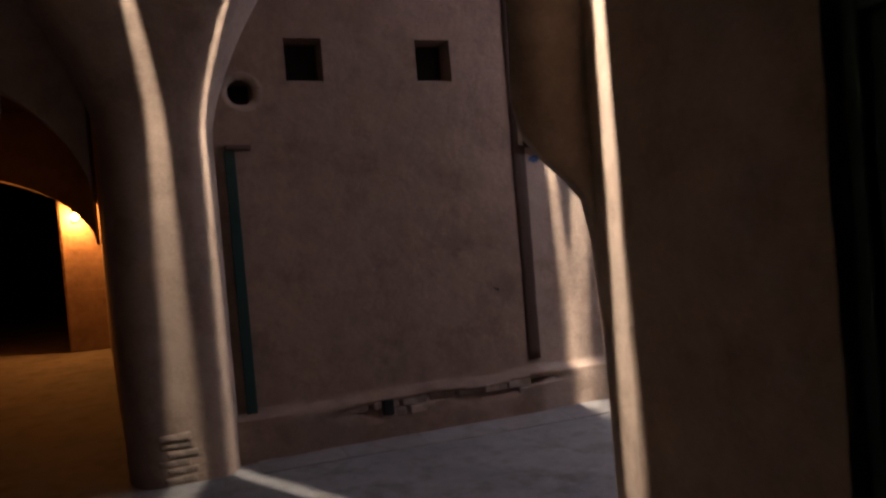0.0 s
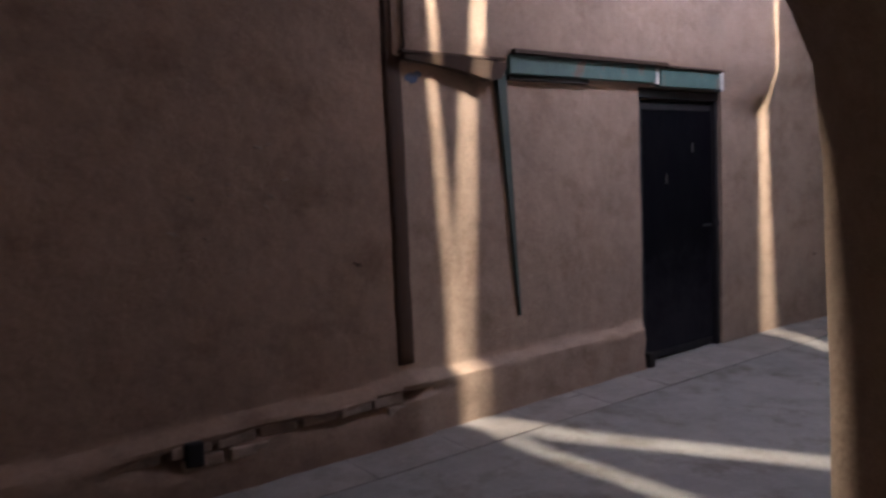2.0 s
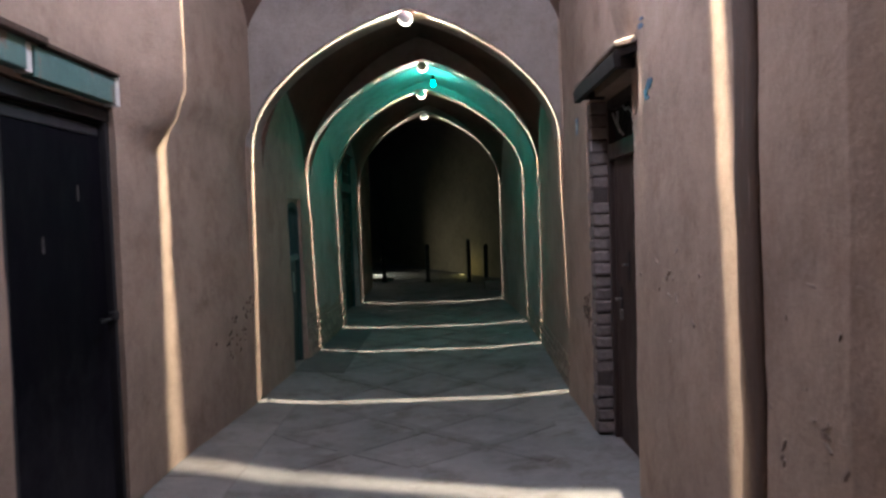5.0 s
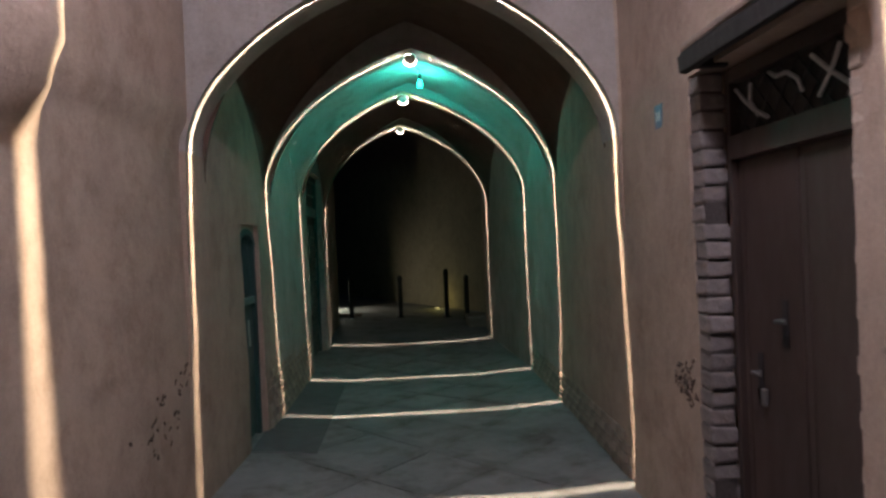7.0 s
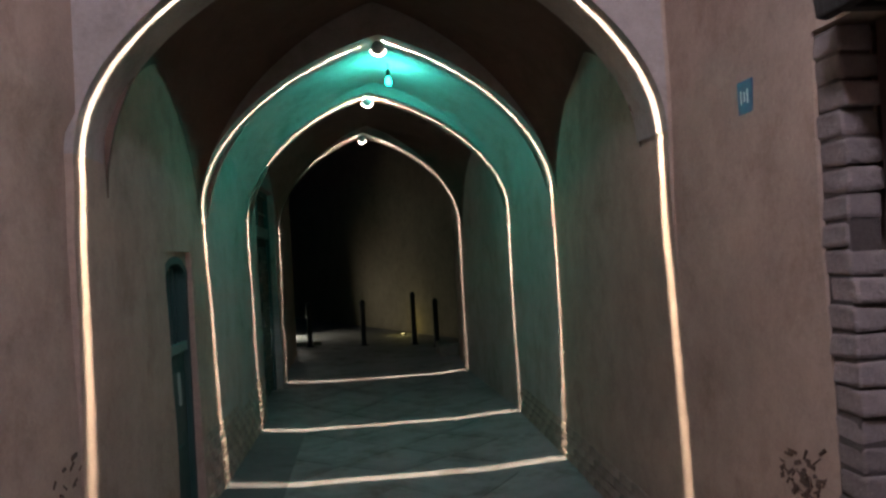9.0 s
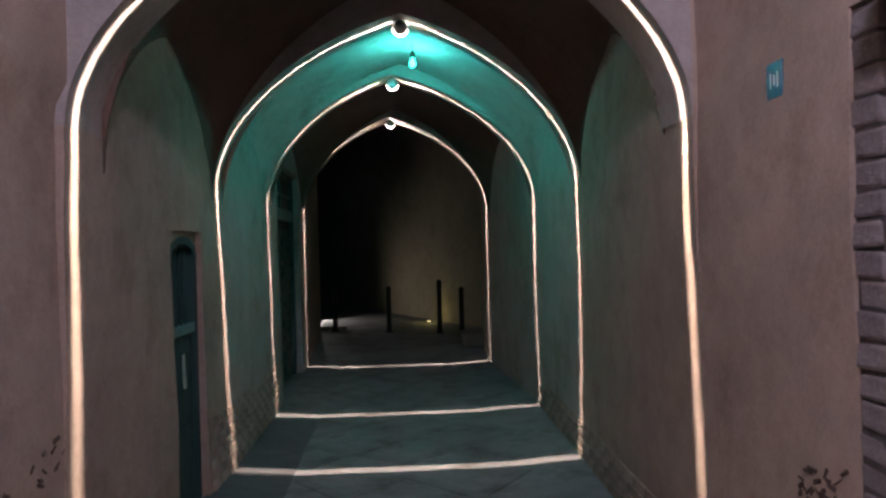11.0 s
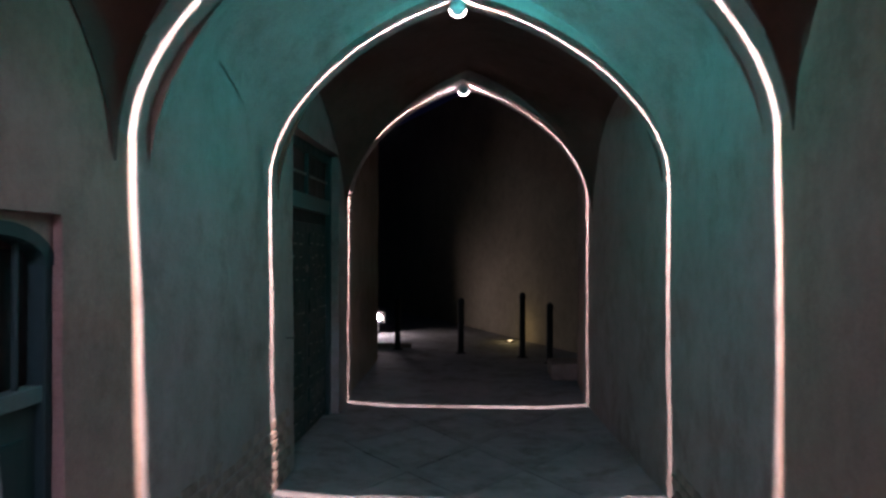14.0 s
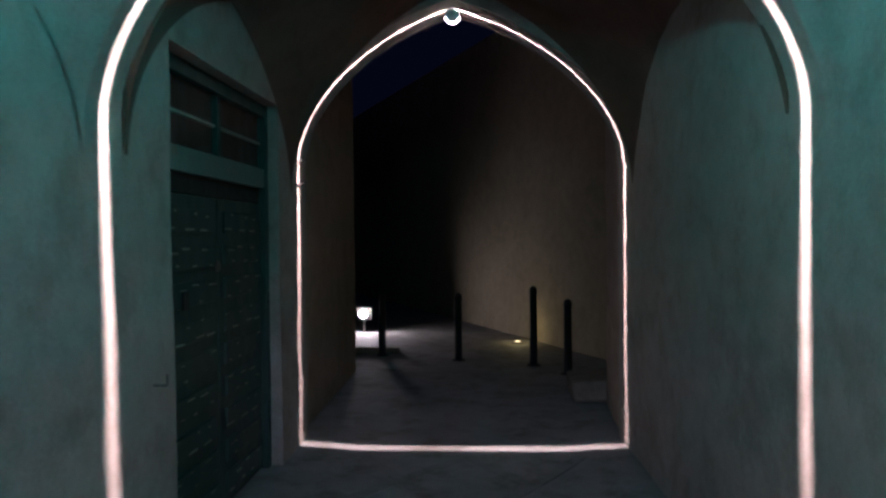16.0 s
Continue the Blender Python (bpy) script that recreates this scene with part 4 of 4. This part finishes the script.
for sgn in (-1, 1):
    frame_of("fanlight_pane", (-0.02, min(0.03 * sgn, 0.865 * sgn), 2.082), (0.002, max(0.03 * sgn, 0.865 * sgn), 2.438), big, RUST, "dusty brown fanlight panel")
    frame_of("fanlight_bar", (0.0025, min(0.035 * sgn, 0.86 * sgn), 2.245), (0.022, max(0.035 * sgn, 0.86 * sgn), 2.265), big, WORN_TEAL, "pale thin glazing bar")
frame_of("mullion", (-0.02, -0.028, 2.082), (0.035, 0.028, 2.438), big, TEAL_DARK)
part("lock", one_box((0.031, -0.60, 1.24), (0.045, -0.52, 1.34), bevel=0.005), STEEL, big, "black iron lock box")
part("knocker", lathe(bmesh.new(), [(0.012, -0.008), (0.032, -0.006), (0.032, 0.006), (0.012, 0.008)], 16, pose(0.04, -0.08, 1.45, 0, 90, 0)), IRON, big, "iron ring knocker")
clip = thing("wall_hook", (-1.175, 4.80, 0.98), "small pale metal hook on the plaster", "hook")
part("hook", rod(rod(bmesh.new(), (-0.03, 0, 0), (0.03, 0, 0), 0.006), (0.03, 0, 0), (0.03, 0, 0.05), 0.005), IRON, clip)

# ---------------------------------------------------------------- yard
def bollard(place, h, label):
    b = thing("bollard", place, label, "bollard", "row of bollards in the yard")
    part("post", lathe(bmesh.new(), [(0.050, 0.0), (0.048, 0.05), (0.045, h - 0.10), (0.050, h - 0.098), (0.050, h - 0.05), (0.040, h - 0.02), (0.012, h)], 16), STEEL, b, "", True)
    part("base_plate", lathe(bmesh.new(), [(0.085, 0.0), (0.085, 0.012), (0.055, 0.018)], 16), STEEL, b)
    return b


for x, y, h in ((-1.20, 12.0, 0.86), (-0.16, 11.6, 0.87), (0.78, 11.2, 0.98), (1.14, 10.6, 0.87)):
    bollard((x, y, 0), h, "black steel bollard, taller than the rest" if h > 0.9 else "black steel bollard standing in the yard")
kerb = thing("stone_block", (1.25, 9.35, 0.0), "low worn stone block by the yard wall", "stone")
part("block", one_box((-0.22, -0.3, 0.0), (0.30, 0.35, 0.20), bevel=0.03, wobble=0.015), PLINTH, kerb)

# ---------------------------------------------------------------- paving: pale edge, dark edge, crossing dark bands
def slab_run(name, x0, x1, y0, y1, mat, label, size=0.5, parent=None):
    holder = thing(name, ((x0 + x1) / 2, y0, 0.0), label, "paving", kind="structure")
    n = max(1, round((y1 - y0) / size))
    for k in range(n):
        a, b = y0 + (y1 - y0) * k / n, y0 + (y1 - y0) * (k + 1) / n
        bm = one_box((-(x1 - x0) / 2, a - y0 + 0.003, -0.02), ((x1 - x0) / 2, b - y0 - 0.003, 0.007), wobble=0.002, seed=k)
        for v in bm.verts:
            v.co.z += floor_z(v.co.x + (x0 + x1) / 2, v.co.y + y0)
        part("slab", bm, mat, holder)
    return holder


slab_run("pavement_edge", -1.40, -0.98, -8.0, -0.1, vary_by_object(FLOOR_EDGE, 0.9, 1.08), "pale paving slabs along the alley wall", 0.6)
slab_run("pavement_dark_edge", -1.26, -0.76, 1.25, 4.22, vary_by_object(FLOOR_DARK, 0.9, 1.1), "dark paving slabs along the passage wall", 0.6)


def band(a, b, w, holder, z):
    a, b = Vector((*a, 0)), Vector((*b, 0))
    d = (b - a)
    m = Matrix.Translation(a) @ Matrix.Rotation(math.atan2(d.y, d.x), 4, "Z")
    bm = bmesh.new()
    n = 10
    rows = []
    for k in range(n + 1):
        row = []
        for side, top in ((-1, 0), (-1, 1), (1, 1), (1, 0)):
            p = m @ Vector((d.length * k / n, side * w / 2, 0))
            p.z = floor_z(p.x, p.y) + (z if top else -0.02)
            row.append(bm.verts.new(p))
        rows.append(row)
    for p, q in zip(rows, rows[1:]):
        for k in range(4):
            bm.faces.new((p[k], p[(k + 1) % 4], q[(k + 1) % 4], q[k]))
    bm.faces.new(rows[0])
    bm.faces.new(rows[-1][::-1])
    part("band", bm, FLOOR_BAND, holder)


bands = thing("paving_bands", (0, 0, 0), "dark paving bands crossing in lozenges", "paving", kind="structure")
for y0, y1 in ((-1.75, -0.15), (0.15, 2.3), (2.65, 4.25), (4.6, 7.3)):
    ym = (y0 + y1) / 2
    for k, (p, q) in enumerate((((-0.95, ym), (0.05, y1)), ((0.05, y1), (1.0, ym)), ((1.0, ym), (0.05, y0)), ((0.05, y0), (-0.95, ym)), ((-0.7, y0), (0.9, y1)), ((0.9, y0), (-0.7, y1)))):
        band(p, q, 0.10, bands, 0.0042 + 0.0006 * k)

# ---------------------------------------------------------------- bricks
def brick_rows(holder, places, size, mat, seed=0, tilt=1.0, rough=0.0025):
    """Bricks of one mesh at the given places (x, y, z, turn)."""
    rnd = random.Random(seed)
    proto = []
    for k in range(3):
        bm = one_box((-size[0] / 2, -size[1] / 2, -size[2] / 2), (size[0] / 2, size[1] / 2, size[2] / 2), bevel=0.006 + rough, wobble=rough, seed=seed + k)
        me = bpy.data.meshes.new("brick")
        bm.to_mesh(me)
        bm.free()
        me.materials.append(mat)
        proto.append(me)
    for k, (x, y, z, turn) in enumerate(places):
        ob = new("brick", rnd.choice(proto))
        ob.parent = holder
        ob.matrix_basis = pose(x + rnd.uniform(-0.005, 0.005) * tilt, y + rnd.uniform(-0.012, 0.012) * tilt, z, rnd.uniform(-0.7, 0.7) * tilt, rnd.uniform(-0.7, 0.7) * tilt, turn + rnd.uniform(-1.5, 1.5) * tilt)


dado = thing("brick_dado_west", (0, 0, 0), "worn brick courses at the foot of the passage wall", "brickwork", kind="structure")
spots = []
for r in range(7):
    n = 0
    y = 2.10 + (0.11 if r % 2 else 0.0)
    while y < 4.86:
        spots.append((wall_x(LEFT, y) + wall_x(WEST_FOOT, y) * (1 - (0.036 + 0.068 * r) / 2) - 0.0335 - 0.004 * max(0, r - 4), y, 0.036 + 0.068 * r, 0))
        y += 0.222
brick_rows(dado, spots, (0.09, 0.214, 0.060), BRICK, 1, 0.35)
dado2 = thing("brick_dado_east", (0, 0, 0), "worn brick courses at the foot of the passage wall", "brickwork", kind="structure")
spots = []
for r in range(4):
    y = 0.2 + (0.11 if r % 2 else 0.0)
    while y < 4.2:
        spots.append((wall_x(RIGHT, y) - wall_x(EAST_FOOT, y) + (0.026, 0.027, 0.029, 0.033)[r], y, 0.036 + 0.068 * r, 0))
        y += 0.222
brick_rows(dado2, spots, (0.09, 0.214, 0.060), BRICK, 5, 0.35)

GREY_BRICK = vary_by_object(earth("grey_brick", (0.165, 0.138, 0.130), relief=1.5), 0.8, 1.12)
MORTAR = earth("crumbled_mortar", (0.06, 0.048, 0.043), relief=1.6)
jamb_bricks = thing("brick_jamb", (0, 0, 0), "ragged grey mud brick jamb beside the door", "brickwork", kind="structure")
part("mortar", one_box((1.270, -1.326, 0.0), (1.375, -1.20, 2.20), bevel=0.008, wobble=0.004), MORTAR, jamb_bricks, "recessed crumbling mortar")
spots = [(1.322 + 0.003 * math.sin(r * 2.3), -1.268 + 0.008 * math.sin(r * 1.7 + 0.6), 0.05 + 0.081 * r, 0) for r in range(27)]
brick_rows(jamb_bricks, spots, (0.118, 0.135, 0.074), GREY_BRICK, 9, 0.9, 0.006)
near = thing("brick_jamb", (0, 0, 0), "ragged mud brick edge of the door opening", "brickwork", kind="structure")
brick_rows(near, [(1.312, -2.505 + 0.012 * (r % 2), 0.05 + 0.081 * r, 0) for r in range(27)], (0.09, 0.07, 0.06), BRICK, 13)

footing = thing("brick_footing", (0, 0, 0), "worn bricks bared at the foot of the pier", "brickwork", kind="structure")
brick_rows(footing, [(-1.108 + 0.004 * (r % 2), -8.53 + 0.03 * math.sin(2.4 * r), 0.035 + 0.058 * r, 0) for r in range(6)], (0.06, 0.20, 0.046), BRICK, 31, 0.8, 0.005)
plinth = thing("brick_plinth", (0, 0, 0), "broken mud bricks showing along the plinth", "brickwork", kind="structure")
rnd = random.Random(21)
spots = []
y = -7.7
while y < -5.75:
    spots.append((WX + 0.052, y, 0.262, rnd.uniform(-3, 3)))
    if rnd.random() < 0.6:
        spots.append((WX + 0.062, y + 0.07, 0.192, rnd.uniform(-2, 2)))
    y += rnd.choice((0.23, 0.23, 0.46))
brick_rows(plinth, spots, (0.10, 0.20, 0.06), BRICK, 17)

# ---------------------------------------------------------------- chips and gouges in the plaster
def west_face(y, z):
    return WX + lumps((WX, y, z), 0.014) + west_swell(y + 8.2, z)


def east_face(y, z):
    x = 1.26 + 0.008 * (y + 4.62) / 4.52
    return x - lumps((x, y, z), 0.014) - east_swell(y + 4.62, z)


def gouge(face, y, z, spread, n, mat, seed, label):
    """A patch of broken plaster: thin dark chips in the wall's face."""
    rnd = random.Random(seed)
    patch = thing("plaster_damage", (0, y, z), label, "damage")
    for k in range(n):
        a, b = rnd.gauss(0, spread), rnd.gauss(0, spread * 0.6)
        w, h = rnd.uniform(0.006, 0.026), rnd.uniform(0.003, 0.009)
        m = Matrix.Translation((face(y + a, z + b), a, b)) @ pose(0, 0, 0, rnd.uniform(-60, 60), 0, 0)
        part("chip", one_box((-0.004, -w, -h), (0.004, w, h), m, 0.002, 0.003, seed * 50 + k), mat, patch)


gouge(east_face, -1.02, 0.80, 0.075, 48, WARM_WOOD, 1, "dark gouged patch in the plaster beside bricks")
gouge(west_face, -0.65, 0.62, 0.13, 22, WARM_WOOD, 2, "chipped patch in the low plaster")
gouge(west_face, -0.28, 0.78, 0.10, 14, WARM_WOOD, 3, "chipped patch in the low plaster")
gouge(west_face, -5.95, 1.03, 0.015, 3, WOOD, 4, "small chip in the mud plaster")
gouge(east_face, -3.1, 1.2, 0.25, 14, PLINTH, 5, "scattered pits in the mud plaster")
gouge(east_face, -4.35, 1.0, 0.25, 14, PLINTH, 6, "scattered pits in the mud plaster")
gouge(west_face, -6.6, 1.4, 0.35, 10, PLINTH, 7, "scattered pits in the mud plaster")

gate3 = thing("door_5", (3.68, -7.10, 0.0), "dark teal wooden door in the side alley", "door", kind="structure")
frame_of("leaf", (-0.48, 0.0, 0.01), (0.48, 0.03, 1.98), gate3, TEAL_DARK)
for sgn in (-1, 1):
    frame_of("side_frame", (sgn * 0.50 - 0.022, -0.03, 0.0), (sgn * 0.50 + 0.022, 0.03, 2.04), gate3, TEAL_DARK)
frame_of("head_frame", (-0.476, -0.03, 1.985), (0.476, 0.03, 2.045), gate3, TEAL_DARK)


def sunk_strip(face, sign, y, half, z0, z1, proud, label, seed, mat):
    """An upright dark brown strip sunk in a plaster wall, following its face; sign: the way the wall faces in x."""
    post = thing("upright_strip", (0, y, z0), label, "post")
    rnd = random.Random(seed)
    bm = bmesh.new()
    rows = []
    n = int((z1 - z0) / 0.09)
    for k in range(n + 1):
        z = z0 + (z1 - z0) * k / n
        w = half * (1 + 0.12 * noise.noise(Vector((seed, z * 1.3, 0))) + rnd.uniform(-0.04, 0.04))
        row = []
        for a, out in ((-1.0, -0.5), (-0.9, 0.55), (-0.45, 0.9), (0.1, 1.0), (0.6, 0.85), (0.92, 0.5), (1.0, -0.5)):
            x = face(y + a * w, z) + sign * proud * out
            row.append(bm.verts.new((x, a * w, z - z0)))
        row.append(bm.verts.new((face(y, z) - sign * 0.06, 0, z - z0)))
        rows.append(row)
    m = len(rows[0])
    for a, b in zip(rows, rows[1:]):
        for q in range(m):
            bm.faces.new((a[q], a[(q + 1) % m], b[(q + 1) % m], b[q]))
    bm.faces.new(rows[0])
    bm.faces.new(rows[-1])
    bmesh.ops.recalc_face_normals(bm, faces=bm.faces)
    part("timber", bm, mat, post, "", True)


sunk_strip(west_face, 1, -5.67, 0.062, 0.42, 5.0, 0.014, "dark brown upright strip sunk in the plaster", 3, OLD_WOOD)
sunk_strip(east_face, -1, -4.0, 0.10, 0.36, 5.0, 0.016, "broad dark brown upright strip sunk in the plaster", 8, WARM_WOOD)


def paint_mark(y, z, strokes, label, face=None, sign=-1):
    """A smear of thin paint following the plaster face."""
    face = face or east_face
    mark = thing("paint_mark", (0, y, z), label, "mark")
    for k, (a, b, w, h) in enumerate(strokes):
        bm = bmesh.new()
        rnd = random.Random(k + int(100 * abs(y)))
        ring = []
        for q in range(14):
            t = q * math.tau / 14
            r = rnd.uniform(0.75, 1.15)
            yy, zz = a + w * r * math.cos(t), b + h * r * math.sin(t)
            ring.append(bm.verts.new((face(y + yy, z + zz) + sign * 0.004, yy, zz)))
        top = bm.faces.new(ring)
        low = bmesh.ops.extrude_face_region(bm, geom=[top])
        for v in low["geom"]:
            if isinstance(v, bmesh.types.BMVert):
                v.co.x -= sign * 0.02
        bmesh.ops.recalc_face_normals(bm, faces=bm.faces)
        part("smear", bm, BLUE, mark)


paint_mark(-2.80, 2.055, ((0.05, -0.02, 0.03, 0.022), (0.0, 0.012, 0.045, 0.028), (-0.045, 0.025, 0.03, 0.014), (0.02, -0.045, 0.04, 0.008)), "smeared blue paint mark on the plaster")
paint_mark(-2.72, 2.36, ((0.0, 0.0, 0.04, 0.014), (-0.02, 0.03, 0.025, 0.008)), "faint blue paint mark on the plaster")

paint_mark(-5.53, 2.08, ((0.0, 0.0, 0.05, 0.03), (0.04, 0.025, 0.035, 0.02)), "small faint blue paint smear on the plaster", west_face, 1)

clip2 = thing("cable_tie", (-1.205, 7.54, 2.02), "black cable ties on the arch edge", "cable tie")
for z in (0.0, 0.18):
    part("tie", rod(bmesh.new(), (-0.03, -0.10, z - 0.01), (0.012, 0.10, z + 0.02), 0.005, sides=6), BLACK, clip2)
